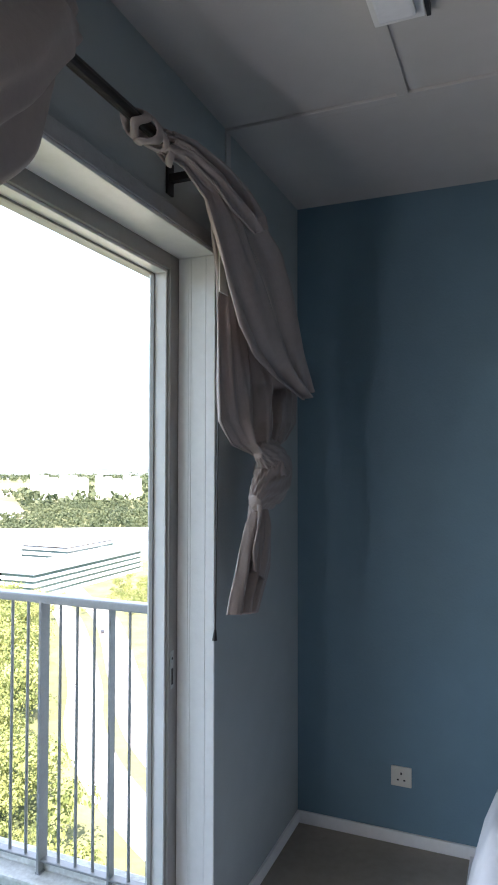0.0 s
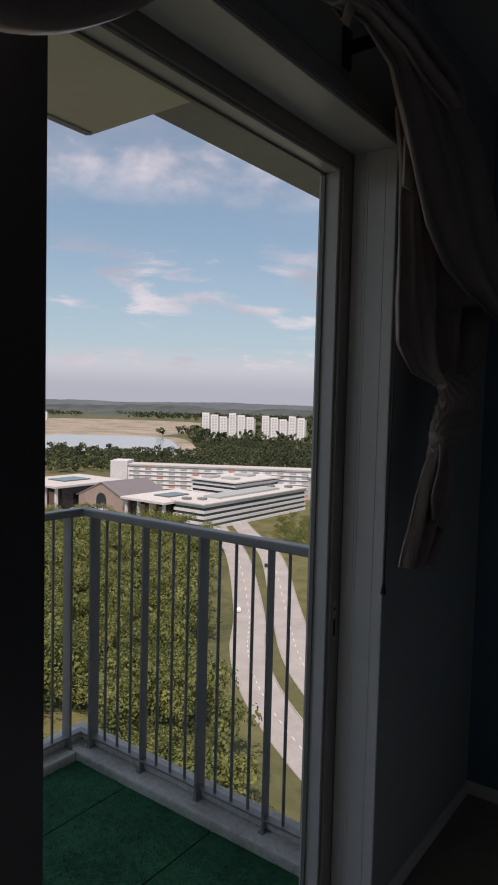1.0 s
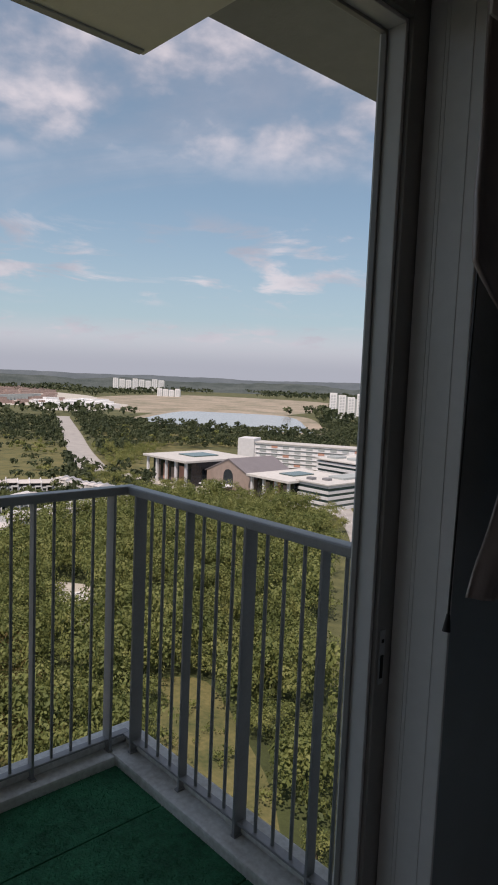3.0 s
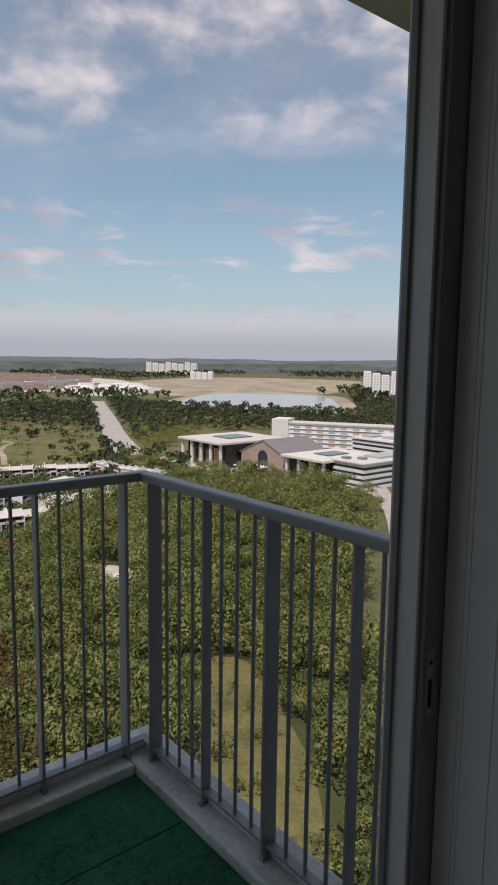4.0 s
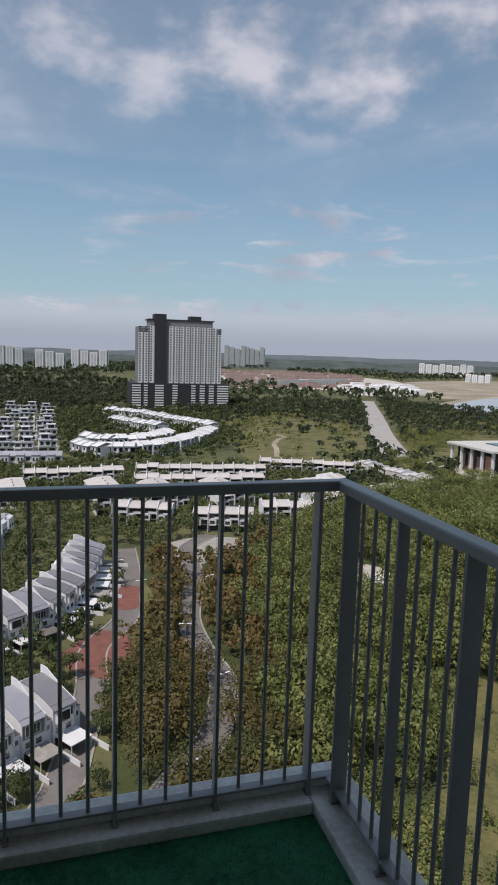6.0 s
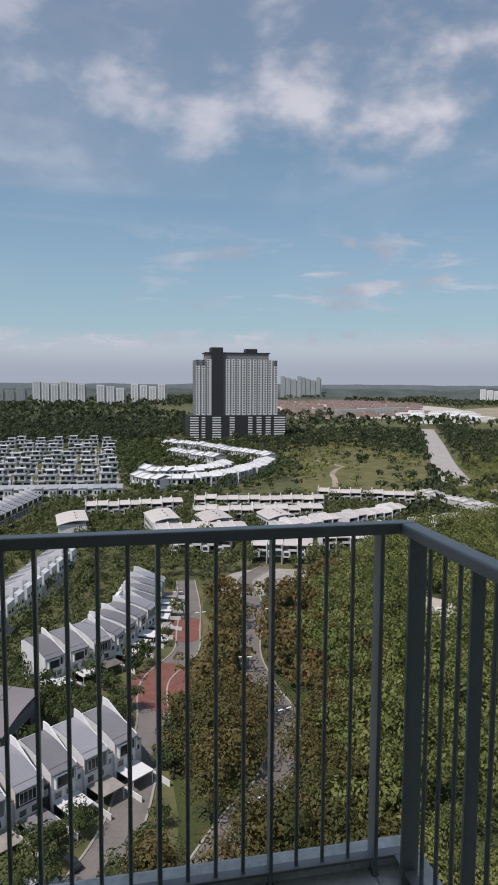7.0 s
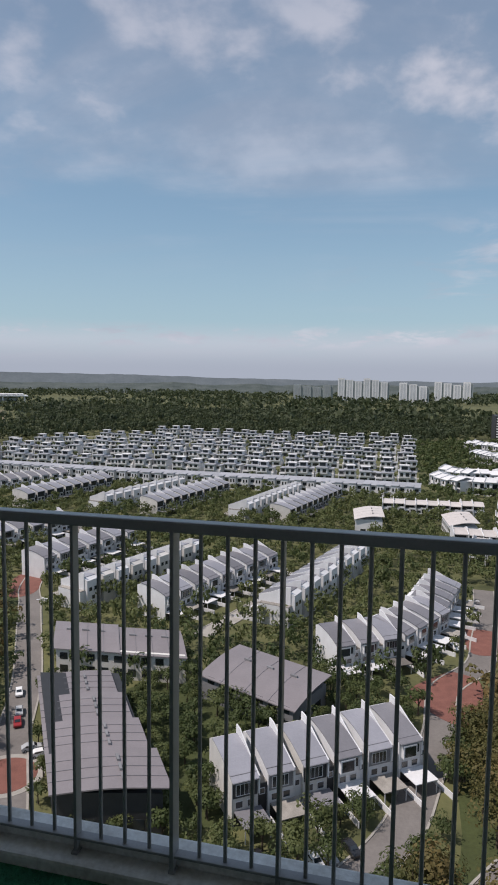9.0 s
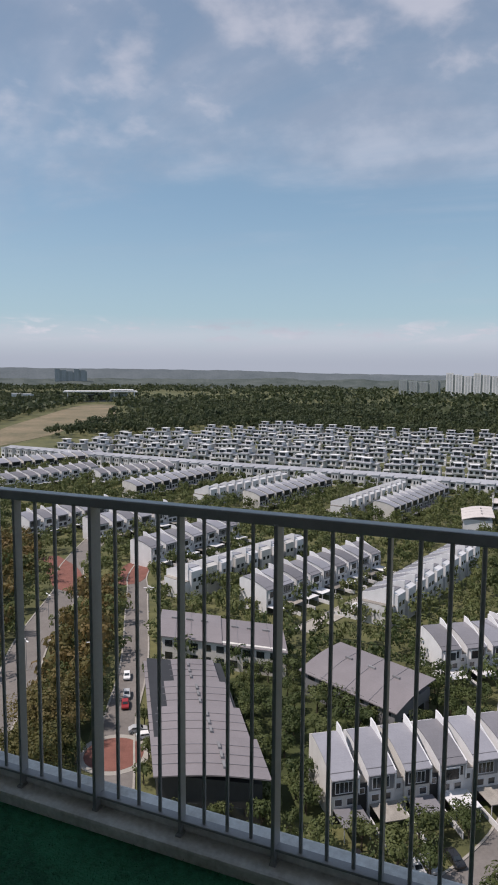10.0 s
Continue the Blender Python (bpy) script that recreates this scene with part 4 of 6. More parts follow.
def terrace(variant, group, framed=True):
    """Three-storey terrace house, 7 m wide, with a curved metal roof, a fin wall and a car canopy; its front looks along -y."""
    labels = ("white terrace house with curved lavender-grey metal roof", "white and charcoal terrace house with curved metal roof", "white terrace house with boxed bay and grey roof")
    h = empty("terrace_house", labels[variant], "house", group)
    W, X1, D = 7.0, 5.0, 12.5
    zf, zb = 8.7, 11.2
    main = [(0, 0), (D, 0), (D, zb - 1.0), *reversed(arc(0, zf - .12, D - 2, zb - .12)), ]
    wallm = M["white"] if variant != 1 else M["offwhite"]
    part("wall", prism_x(bmesh.new(), main, 0, X1), wallm, h)
    part("side_bay", block((X1, .6, 0), (W, D - 1.2, 6.7)), M["char"] if variant == 1 else M["white"], h)
    part("roof_deck", block((X1 + .02, .5, 6.7), (W, D - 1.0, 6.9)), M["porch"], h, "weathered flat roof deck")
    up_ = arc(-.7, zf, D - 1.8, zb)
    prof = up_ + [(y, z - .18) for y, z in reversed(up_)]
    rf = part("roof", prism_x(bmesh.new(), prof, -.15, X1 - .05), M["roof"] if variant != 2 else M["roofdk"], h)
    if framed:
        part("roof_lap", block((-.15, .55, zf + .50), (X1 - .05, .70, zf + .60)), M["roofdk"], rf)
    fin = [(-.4, zf + .2), (4.0, zf + 1.6), (D - 3.2, zb + 1.5), (D - 1.4, zb + 1.6)]
    part("fin_wall", prism_x(bmesh.new(), fin + [(D - 1.4, 5.5), (-.4, 5.5)], X1 - .05, X1 + .22), M["white"], h, "white curved fin wall")
    if framed:
        part("gutter", block((-.1, -.82, zf - .22), (X1, -.68, zf - .06)), M["grey"], h)
    if variant == 2:
        bay = part("bay", block((.5, -.9, 5.6), (3.6, 0, 8.2), .02), M["white"], h, "white boxed bay window")
        part("pane", block((.75, -.94, 5.9), (3.35, -.90, 7.95)), M["pane"], bay)
        window(h, 3.75, 5.9, 1.0, 2.0, 0, -1, 0, framed)
    else:
        part("upper_band", block((.15, -.06, 5.3), (X1 - .15, 0, 8.4)), M["char"] if variant == 1 else M["grey"], h)
        window(h, .7, 5.7, 3.3, 2.2, -.06, -1, 3, framed)
    window(h, .6, 3.3, 1.5, 1.4, 0, -1, 1, framed)
    window(h, 2.9, 3.3, 1.5, 1.4, 0, -1, 1, framed)
    window(h, X1 + .5, 4.6, 1.1, 1.2, .6, -1, 0, framed)
    # charcoal sheet on the closed wall paints the car porch's shade
    part("porch_opening", block((.4, -.05, .05), (4.6, .0, 2.5)), M["char"], h, "dark sheet for the car porch's shade")
    cm = (M["porch"], M["roofdk"], M["white"])[variant]
    cn = part("canopy", block((.4, -5.2, 2.75), (5.6, .1, 2.95), .03), cm, h, ("weathered concrete canopy", "grey sheet canopy", "white canopy")[variant])
    for x in (.6, 5.3) if framed else ():
        part("post", block((x, -5.0, 0), (x + .15, -4.85, 2.75)), M["white"], cn)
    if framed:
        part("boundary_wall", block((W - .12, -8.5, 0), (W + .05, .6, 1.3)), M["white"], h)
    for x, z in ((.8, 6.4), (3.0, 6.4), (1.8, 3.4)) if framed else ((.8, 6.4),):
        window(h, x, z, 1.2, 1.3, D, 1, 0, False)
    return h


def villa(variant, group):
    """A white cube-shaped house on two levels with a roof room under a thin slab; the front looks along -y."""
    h = empty("villa", ("white cube-shaped house with dark windows and roof room", "white cube house with grey side wing and roof room")[variant], "house", group)
    part("wall", block((0, 0, 0), (11.6, 12, 3.6)), M["white"], h)
    x0, x1 = ((.6, 7.6), (4.0, 11.0))[variant]
    s0, s1 = ((7.6, 11.4), (.3, 4.0))[variant]
    part("upper_storey", block((x0, -1.0, 3.6), (x1, 10, 7.0)), M["white"], h)
    part("side_wing", block((s0, 1.8, 3.6), (s1, 9.5, 6.4)), M["offwhite"] if variant == 0 else M["grey"], h)
    part("roof", block((x0 - .4, -1.6, 7.0), (x1 + .4, 10.5, 7.3)), M["roofpale"], h, "thin pale grey roof slab")
    part("side_roof", block((s0 - .1, 1.4, 6.4), (s1 + .3, 9.8, 6.65)), M["roofpale"], h)
    rm = part("roof_room", block((x0 + 1.2, 4.2, 7.3), (x1 - .8, 9, 9.9)), M["white"], h)
    part("room_roof", block((x0 + .6, 3.2, 9.9), (x1 - .2, 9.6, 10.15)), M["white"], rm)
    part("pane", block((x0 + 1.7, 4.12, 7.6), (x1 - 1.5, 4.2, 9.5)), M["pane"], rm)
    for x, z, w, t, y in ((x0 + .7, 4.4, 1.8, 2.0, -1.0), (x0 + 4.0, 4.4, 2.2, 2.0, -1.0), (s0 + .7, 4.3, 2.2, 1.5, 1.8), (.6, .2, 4.6, 2.5, 0), (6.6, .8, 3.6, 1.8, 0)):
        window(h, x, z, w, t, y, -1, 0, False)
    return h


def rowhouse(group):
    """White three-storey row house: deep recesses between fin walls that rise above a tilted roof; its front looks along -y."""
    h = empty("row_house", "white row house with fin walls and dark recessed balconies", "house", group)
    part("wall", block((0, 1.7, 0), (6.2, 11, 8.6)), M["offwhite"], h)
    part("roof", prism_x(bmesh.new(), [(-.9, 8.7), (5.4, 10.0), (11.2, 9.3), (11.2, 9.05), (5.4, 9.75), (-.9, 8.4)], .14, 6.06), M["roofwarm"], h, "pale beige tilted roof")
    part("fin_wall", prism_x(bmesh.new(), [(-1.5, 0), (11.3, 0), (11.3, 9.8), (6.2, 11.3), (4.6, 11.3), (3.2, 10.2), (-1.5, 9.2)], -.16, .16), M["white"], h, "stepped white fin wall")
    bay = part("bay", block((.16, -1.0, 3.0), (3.3, 1.7, 5.9)), M["white"], h, "white boxed bay")
    part("pane", block((.8, -1.05, 3.7), (2.7, -1.0, 5.2)), M["pane"], bay)
    part("balcony", prism_x(bmesh.new(), [(-1.1, 5.9), (1.7, 5.9), (1.7, 6.1), (-.9, 6.1), (-.9, 6.9), (-1.1, 6.9)], 2.6, 6.04), M["white"], h)
    window(h, .6, 6.2, 5.0, 2.1, 1.7, -1, 0, False)
    window(h, 3.5, 3.2, 2.3, 2.3, 1.7, -1, 0, False)
    window(h, .6, .2, 5.0, 2.4, 1.7, -1, 0, False)
    return h


def crescent_house(group):
    """White two-storey crescent house with a tilted white roof, a stepped gable wall and a dark sheet for the side
    balcony's shade; its front looks along -y.
    """
    h = empty("crescent_house", "white two-storey crescent house with white tilted roof", "house", group)
    part("wall", prism_x(bmesh.new(), [(0, 0), (12, 0), (12, 7.0), (5.5, 8.3), (0, 7.0)], 0, 4.6), M["white"], h)
    part("side_wing", block((4.6, 1.4, 0), (7.6, 11, 6.6)), M["white"], h)
    part("roof", prism_x(bmesh.new(), [(-.7, 7.0), (5.6, 8.6), (12.5, 7.1), (12.5, 6.9), (5.6, 8.35), (-.7, 6.75)], .12, 7.5), M["white"], h, "white tilted roof sheet")
    part("gable_wall", prism_x(bmesh.new(), [(-.9, 0), (12.4, 0), (12.4, 7.6), (5.6, 9.2), (-.9, 7.5)], -.14, .12), M["white"], h)
    # no recess here: two dark sheets give the shade of balcony and porch
    part("balcony_opening", block((4.75, 1.32, 3.5), (7.5, 1.4, 6.0)), M["pane"], h, "dark sheet for the balcony's shade")
    part("porch_opening", block((4.75, 1.32, .1), (7.5, 1.4, 2.7)), M["pane"], h, "dark sheet for the porch's shade")
    window(h, 1.3, 4.2, 1.7, 1.7, 0, -1, 0, False)
    window(h, .9, .6, 2.6, 1.9, 0, -1, 0, False)
    return h


def cottage(group):
    """White two-storey terrace unit with small windows; its front looks along -y."""
    h = empty("terrace_house", "white two-storey terrace house with shallow grey roof", "house", group)
    part("wall", block((0, 1.6, 0), (9, 11, 6.6)), M["white"], h)
    part("bay", block((.2, -.9, 0), (4.6, 1.6, 7.0)), M["white"], h)
    part("bay_roof", block((0, -1.3, 7.0), (4.9, 7.5, 7.25)), M["roofpale"], h)
    part("roof", prism_x(bmesh.new(), [(.8, 6.6), (11.4, 7.9), (11.4, 7.7), (.8, 6.4)], -.1, 9.1), M["roofpale"], h)
    # dark sheet on the wall as painted porch shade
    part("porch_opening", block((5.0, 1.55, .1), (8.6, 1.6, 2.6)), M["pane"], h, "dark sheet for the porch's shade")
    for x, z, y, w in ((.9, 4.0, -.9, 1.0), (2.9, 4.0, -.9, 1.0), (5.6, 4.0, 1.6, 2.4), (1.2, .8, -.9, 2.4)):
        window(h, x, z, w, 1.7, y, -1, 0, False)
    return h


PROTO = {}


def proto(kind, variant, group):
    """The first house of a kind, built far below the ground line of its own row and then copied."""
    key = (kind, variant)
    if key not in PROTO:
        PROTO[key] = {"terrace": lambda: terrace(variant, group), "terrace_far": lambda: terrace(variant, group, False), "villa": lambda: villa(variant, group),
                      "rowhouse": lambda: rowhouse(group), "crescent": lambda: crescent_house(group), "cottage": lambda: cottage(group)}[kind]()
        return PROTO[key], True
    return PROTO[key], False


UNIT = dict(terrace=7.0, terrace_far=7.0, villa=11.6, rowhouse=6.2, crescent=7.6, cottage=9.0)
DEPTH = dict(terrace=12.5, terrace_far=12.5, villa=13, rowhouse=11, crescent=12, cottage=11)
SIZE = dict(crescent=(1.25, 1.4), villa=(1.15, 1.2), cottage=(1.0, 1.3))      # deeper and taller than the plan they are built on
hrng = random.Random(7)


def row(kind, pts, n, group, variants=(0,), gap=0.0, z=0.0, jitter=0.0):
    """n houses side by side along a line of points; their fronts look to the line's right."""
    P = [np.array(p, float) for p in pts]
    seg = [np.linalg.norm(P[i + 1] - P[i]) for i in range(len(P) - 1)]
    total = sum(seg)
    step = total / n
    for k in range(n):
        s = k * step + gap * step / 2
        i = 0
        acc = s
        while i < len(seg) - 1 and acc > seg[i]:
            acc -= seg[i]
            i += 1
        d = (P[i + 1] - P[i]) / seg[i]
        o = P[i] + d * acc + np.array((-d[1], d[0])) * hrng.uniform(0, jitter)
        w = step * (1 - gap)
        a = math.atan2(d[1], d[0])
        v = variants[k % len(variants)]
        if kind == "villa":
            o = o + d * hrng.uniform(-3.0, 3.0)
            a += hrng.uniform(-.07, .07)
        deep, tall = SIZE.get(kind, (1, 1))
        m = Matrix.Translation((o[0], o[1], G + z)) @ Matrix.Rotation(a, 4, 'Z') @ Matrix.Diagonal((w / UNIT[kind], deep, tall, 1))
        src, first = proto(kind, v, group)
        if first:
            src.matrix_basis = m
        else:
            ob = copy_thing(src, Matrix.Translation((o[0], o[1], G + z)) @ Matrix.Rotation(a, 4, 'Z') @ Matrix.Diagonal((w / UNIT[kind] / src.scale[0], 1, hrng.uniform(.9, 1.2) if kind == "villa" else hrng.uniform(.93, 1.07) if kind in ("crescent", "rowhouse") else 1, 1)))
            ob["group"] = group
        e = np.array((-d[1], d[0]))
        fr = 6.0 if kind.startswith("terrace") else 1.5
        q0, q1 = o - e * fr, o + d * w - e * fr
        KEEP_OFF.append(np.array([q0, q1, q1 + e * (fr + DEPTH[kind] + .5), q0 + e * (fr + DEPTH[kind] + .5)]))


row("terrace", [(-106.8, -29.2), (-131.6, 5.0)], 6, "terrace above the driveway", (1, 0, 1, 2, 0, 2))
row("terrace", [(-172, -18), (-184, -1), (-205, 10), (-241, 18)], 11, "terrace along the estate street", (2, 2, 0, 2))
row("terrace", [(-287, -28), (-206, -48)], 10, "terrace on the inner street", (0, 2))
row("terrace", [(-198, -77), (-263, -52)], 9, "terrace facing the inner street", (2, 0, 2))
row("terrace", [(-268, -97), (-203, -119)], 9, "terrace behind the lane", (0, 1))
row("terrace", [(-228, -139), (-286, -124)], 7, "terrace near the red crossing", (2, 0))
row("terrace_far", [(-247, -218), (-302, -203)], 7, "terrace by the boulevard", (0, 2))
row("terrace_far", [(-254, -184), (-302, -166)], 6, "terrace by the boulevard", (2, 0))
row("terrace_far", [(-399, -379), (-490, -342)], 10, "distant terraces", (1,))
row("terrace_far", [(-388, -277), (-448, -249)], 8, "distant terraces", (2,))
row("terrace_far", [(-340, -318), (-420, -300)], 9, "distant terraces", (2,))
for y0, y1, fl in ((-64, -44, 0), (-100, -84, 1), (-142, -121, 0), (-186, -166, 1), (-226, -208, 0)):
    pts = [(-354, y0), (-436, y1)]
    row("terrace_far", pts if fl == 0 else [(-436, y1 + 1), (-354, y0)], 10, "grey-roofed rows before the villas", (2, 0) if fl else (1,))

row("cottage", [(-482, -455), (-461, -214), (-460, -98), (-453, 6)], 48, "white terrace before the villas")
for x, yl, n in ((-518, -440, 28), (-592, -450, 27), (-664, -430, 25), (-746, -390, 22), (-836, -350, 18)):
    row("villa", [(x - 25, yl), (x, -100), (x - 4, 4)], n, "rows of white villas", (0, 1, 0, 0, 1), .08, jitter=11.0)
row("rowhouse", [(-391, -16), (-393, 41)], 9, "white rows across the estate")
row("rowhouse", [(-403, 49), (-388, 128)], 12, "white rows across the estate")
row("rowhouse", [(-417, 133), (-392, 199)], 10, "white rows across the estate")
row("rowhouse", [(-336, 222), (-404, 207)], 11, "white rows across the estate")
row("rowhouse", [(-368, 44), (-359, 118)], 11, "white rows across the estate")
row("rowhouse", [(-330, 122), (-352, 166)], 7, "white rows across the estate")
row("rowhouse", [(-316, 82), (-330, 118)], 6, "white rows across the estate")
row("rowhouse", [(-318, 20), (-322, 66)], 7, "white rows across the estate")
row("rowhouse", [(-300, 125), (-318, 190)], 9, "white rows across the estate")
row("rowhouse", [(-300, 26), (-292, 52)], 4, "white rows across the estate")
row("rowhouse", [(-284, 60), (-276, 86)], 4, "white rows across the estate")
row("rowhouse", [(-288, 94), (-284, 120)], 4, "white rows across the estate")
for pts_, n in (([(-512, 12), (-490, 26), (-484, 52), (-496, 80), (-522, 104), (-556, 130), (-600, 150)], 25), ([(-545, 20), (-528, 40), (-530, 66), (-546, 88), (-572, 106)], 15),
                ([(-800, 58), (-763, 93), (-725, 108), (-690, 120), (-655, 138), (-630, 146)], 25), ([(-700, 56), (-660, 76), (-620, 94)], 12)):
    row("crescent", pts_, n, "white crescent by the tower", jitter=2.6)


def long_hall(name, corners, eave, ridge_up, label, walls, halves=1, roofing="roofbr", sheet="long curved mauve-grey sheet roof"):
    """A long building under one big curved sheet roof; corners run round its footprint."""
    c = [Vector((x, y, 0)) for x, y in corners]
    h = empty(name, label, "building", at=(c[0].x, c[0].y, G))
    u, v = c[1] - c[0], c[3] - c[0]
    L, B = u.length, v.length
    ux, vy = u.normalized(), v.normalized()
    turn = math.atan2(ux.y, ux.x)
    flip = 1 if ux.cross(vy).z > 0 else -1
    h.rotation_euler = (0, 0, turn)
    KEEP_OFF.append(np.array([(p.x, p.y) for p in c]))
    k_sh = ux.dot(v) / (ux.cross(v).z)
    B = abs(ux.cross(v).z)

    def ys(t):
        return flip * t * B

    def sp(name, bm, material, parent, label=""):
        for q in bm.verts:
            q.co.x += q.co.y * k_sh
        return part(name, bm, material, parent, label)

    sp("wall", block((.4, min(ys(.04), ys(.96)), 0), (L - .4, max(ys(.04), ys(.96)), eave)), walls, h)
    for k in range(halves):
        x0, x1 = L * k / halves, L * (k + 1) / halves
        off = -.35 * k
        top = [(ys(t), eave + off + ridge_up * math.sin(math.pi / 2 * min(1, t * 1.35))) for t in np.linspace(0, 1.03 - .055 * k, 9)]
        rf = sp("roof", prism_x(bmesh.new(), top + [(y, z - .25) for y, z in reversed(top)], x0 - .5, x1 - .02), M[roofing], h, sheet)
        for j in range(1, 4):
            xm = x0 + (x1 - x0) * j / 4
            bmj = bmesh.new()
            prism_x(bmj, [(y, z + .10) for y, z in top] + [(y, z - .05) for y, z in reversed(top)], xm - .06, xm + .06)
            sp("roof_joint", bmj, M["roofdk"] if roofing == "roofbr" else M["offwhite"], rf)
            ym, zm = top[5]
            sp("roof_vent", block((xm - 1.6, ym - .25, zm), (xm + .4, ym + .25, zm + .45), .02), M["grey"], rf)
    n = int(L // 4)
    for k in range(n):
        x = 1.4 + k * (L - 2.4) / n
        for y, o in ((ys(.04), -flip), (ys(.96), flip)):
            sp("window", block((x, min(y, y + o * .05), 1.0), (x + 2.2, max(y, y + o * .05), 3.0)), M["pane"], h)
            if eave > 6:
                sp("window", block((x, min(y, y + o * .05), 4.6), (x + 2.2, max(y, y + o * .05), 6.4)), M["pane"], h)
    for k in range(2):
        y = min(ys(.2 + .4 * k), ys(.4 + .4 * k))
        sp("end_window", block((L - .4, y, 1.2), (L - .34, y + B * .18, 3.4)), M["pane"], h)
        sp("end_window", block((.34, y, 1.2), (.4, y + B * .18, 3.4)), M["pane"], h)
    return h


long_hall("club_house", [(-139, -24), (-151, -50), (-166, -45), (-155, -18)], 6.2, 2.0, "clubhouse under one wide mauve-grey sheet roof", M["grey"])
long_hall("long_block", [(-96, -59), (-138, -87), (-146, -68), (-101, -39)], 8.2, 1.6, "charcoal terrace block under stepped curved sheet roofs", M["char"], 4)
long_hall("long_block", [(-153, -91), (-157, -55), (-174, -62), (-167, -98)], 7.6, 1.6, "low block under a curved sheet roof", M["offwhite"], 2)

for y0, y1, x0, x1 in ((-28, -13, -340, -368), (19, 33, -338, -366), (46, 60, -334, -357), (80, 93, -336, -356)):
    long_hall("end_block", [(x0, y0), (x1, y0 - 3), (x1, y1 - 3), (x0, y1)], 8.4, 2.2, "white end block under a pale curved roof", M["white"], 1, "roofwarm", "pale curved sheet roof")

# ---- the dark apartment tower ----
tw = empty("apartment_tower", "tall dark grey apartment tower with white balcony bays", "tower", at=(-905, 170, G))
KEEP_OFF.append(np.array([(-960, 95), (-895, 95), (-895, 245), (-960, 245)]))
part("podium", block((-45, -67, 0), (4, 69, 36)), M["char"], tw, "dark parking podium with white bands")
bm = bmesh.new()
for k in range(10):
    for y0, y1 in ((-66, -54), (-50, -45), (-35, -23), (-11, -4), (15, 21), (27, 34), (40, 47), (52, 68)):
        box(bm, (4, y0, 2.2 + k * 3.35), (4.6, y1, 3.7 + k * 3.35))
tagged(part("podium_cladding", bm, M["far_white"], tw), kind="stuff")
part("core", block((-38, -57, 36), (0, 57, 112)), M["grey"], tw)
part("dark_shaft", block((-20, -36, 36), (2.2, -20, 129)), M["char"], tw, "charcoal lift shaft")
part("crown", block((-34, -42, 112), (-2, 45, 121)), M["grey"], tw)
part("crown_frame", block((-36, -44, 121), (-1, 47, 122.5)), M["char"], tw)
part("crown_block", block((-25, 14, 121), (-8, 30, 128)), M["char"], tw)
cols = [-57, -49.5, -42, -36.4, -15.5, -8, -.5, 7, 14.5, 22, 29.5, 37, 44.5, 52]
for y in cols:
    part("bay", block((0, y, 36.5), (1.6, y + 5.0, 113 if abs(y) < 48 else 104)), M["far_white"], tw, "white balcony bay")
bm, edge = bmesh.new(), bmesh.new()
for k in range(23):
    z = 38 + k * 3.25
    for j, y in enumerate(cols):
        box(bm, (1.6, y + .5 + .9 * (j % 2), z + .9), (1.8, y + 2.9 + .9 * (j % 2), z + 2.5))
        if j + 1 < len(cols) and cols[j + 1] - y < 9:
            box(edge, (0, y + 5.0, z), (1.1, cols[j + 1], z + 1.2))
tagged(part("bay_glazing", bm, M["pane"], tw), kind="stuff")
tagged(part("balcony_edging", edge, M["far_grey"], tw), kind="stuff")

# ---- the campus ----
cp = empty("campus_building", "long white flat-roofed campus building with tall columns", "building", at=(0, 0, G))


def campus_block(x0, x1, y0, y1, h, wall, over=3.0):
    part("wall", block((x0, y0 + 5, 0), (x1, y1, h - 1)), wall, cp)
    part("roof", block((x0 - over, y0 - over, h - 1), (x1 + over, y1 + 1, h + .6), .2), M["offwhite"], cp, "wide white roof slab")
    part("roof_well", block((x0 + (x1 - x0) * .3, y0 + (y1 - y0) * .3, h + .6), (x0 + (x1 - x0) * .7, y0 + (y1 - y0) * .7, h + 1.4)), M["greenglass"], cp)
    n = max(3, int((x1 - x0) / 11))
    for k in range(n + 1):
        x = x0 + (x1 - x0) * k / n
        part("column", block((x - .8, y0 - .8, 0), (x + .8, y0 + .8, h - 1)), M["white"], cp)


campus_block(-424, -376, 285, 345, 19, M["pane"])
campus_block(-322, -288, 300, 350, 16, M["pane"])
for k, x in enumerate((-420, -410, -400, -390, -316, -306, -297)):
    yy = (285 if x < -350 else 300) + 5
    part("copper_screen", block((x, yy - .5, 2), (x + 6, yy, 12 + 2 * (k % 2))), M["coral"] if k % 2 else M["brick"], cp)
gh = part("gable_hall", prism_x(bmesh.new(), [(-24, 0), (24, 0), (24, 13), (0, 23), (-24, 13)], 0, 42), M["brick"], cp, "brown brick gabled hall")
gh.location = (-349, 302, 0)
gh.rotation_euler = (0, 0, radians(90))
gr = part("gable_roof", prism_x(bmesh.new(), [(-26, 12.6), (0, 23.6), (26, 12.6), (26, 12.0), (0, 22.8), (-26, 12.0)], -.5, 43), M["roofbr"], cp)
gr.location, gr.rotation_euler = (-349, 302, 0), (0, 0, radians(90))
bm = bmesh.new()
outline = [(-5, 3), (5, 3), *[(5 * math.cos(a), 11 + 5 * math.sin(a)) for a in np.linspace(0, math.pi, 9)]]
prism_x(bm, outline, -.4, 0)
ar = part("arch_window", bm, M["pane"], cp, "tall arched window")
ar.location, ar.rotation_euler = (-349, 302, 0), (0, 0, radians(90))
part("entrance_canopy", block((-362, 286, 5), (-340, 300, 5.8)), M["white"], cp)
ofc = empty("office_block", "white office block with dark ribbon windows", "building", at=(0, 0, G))
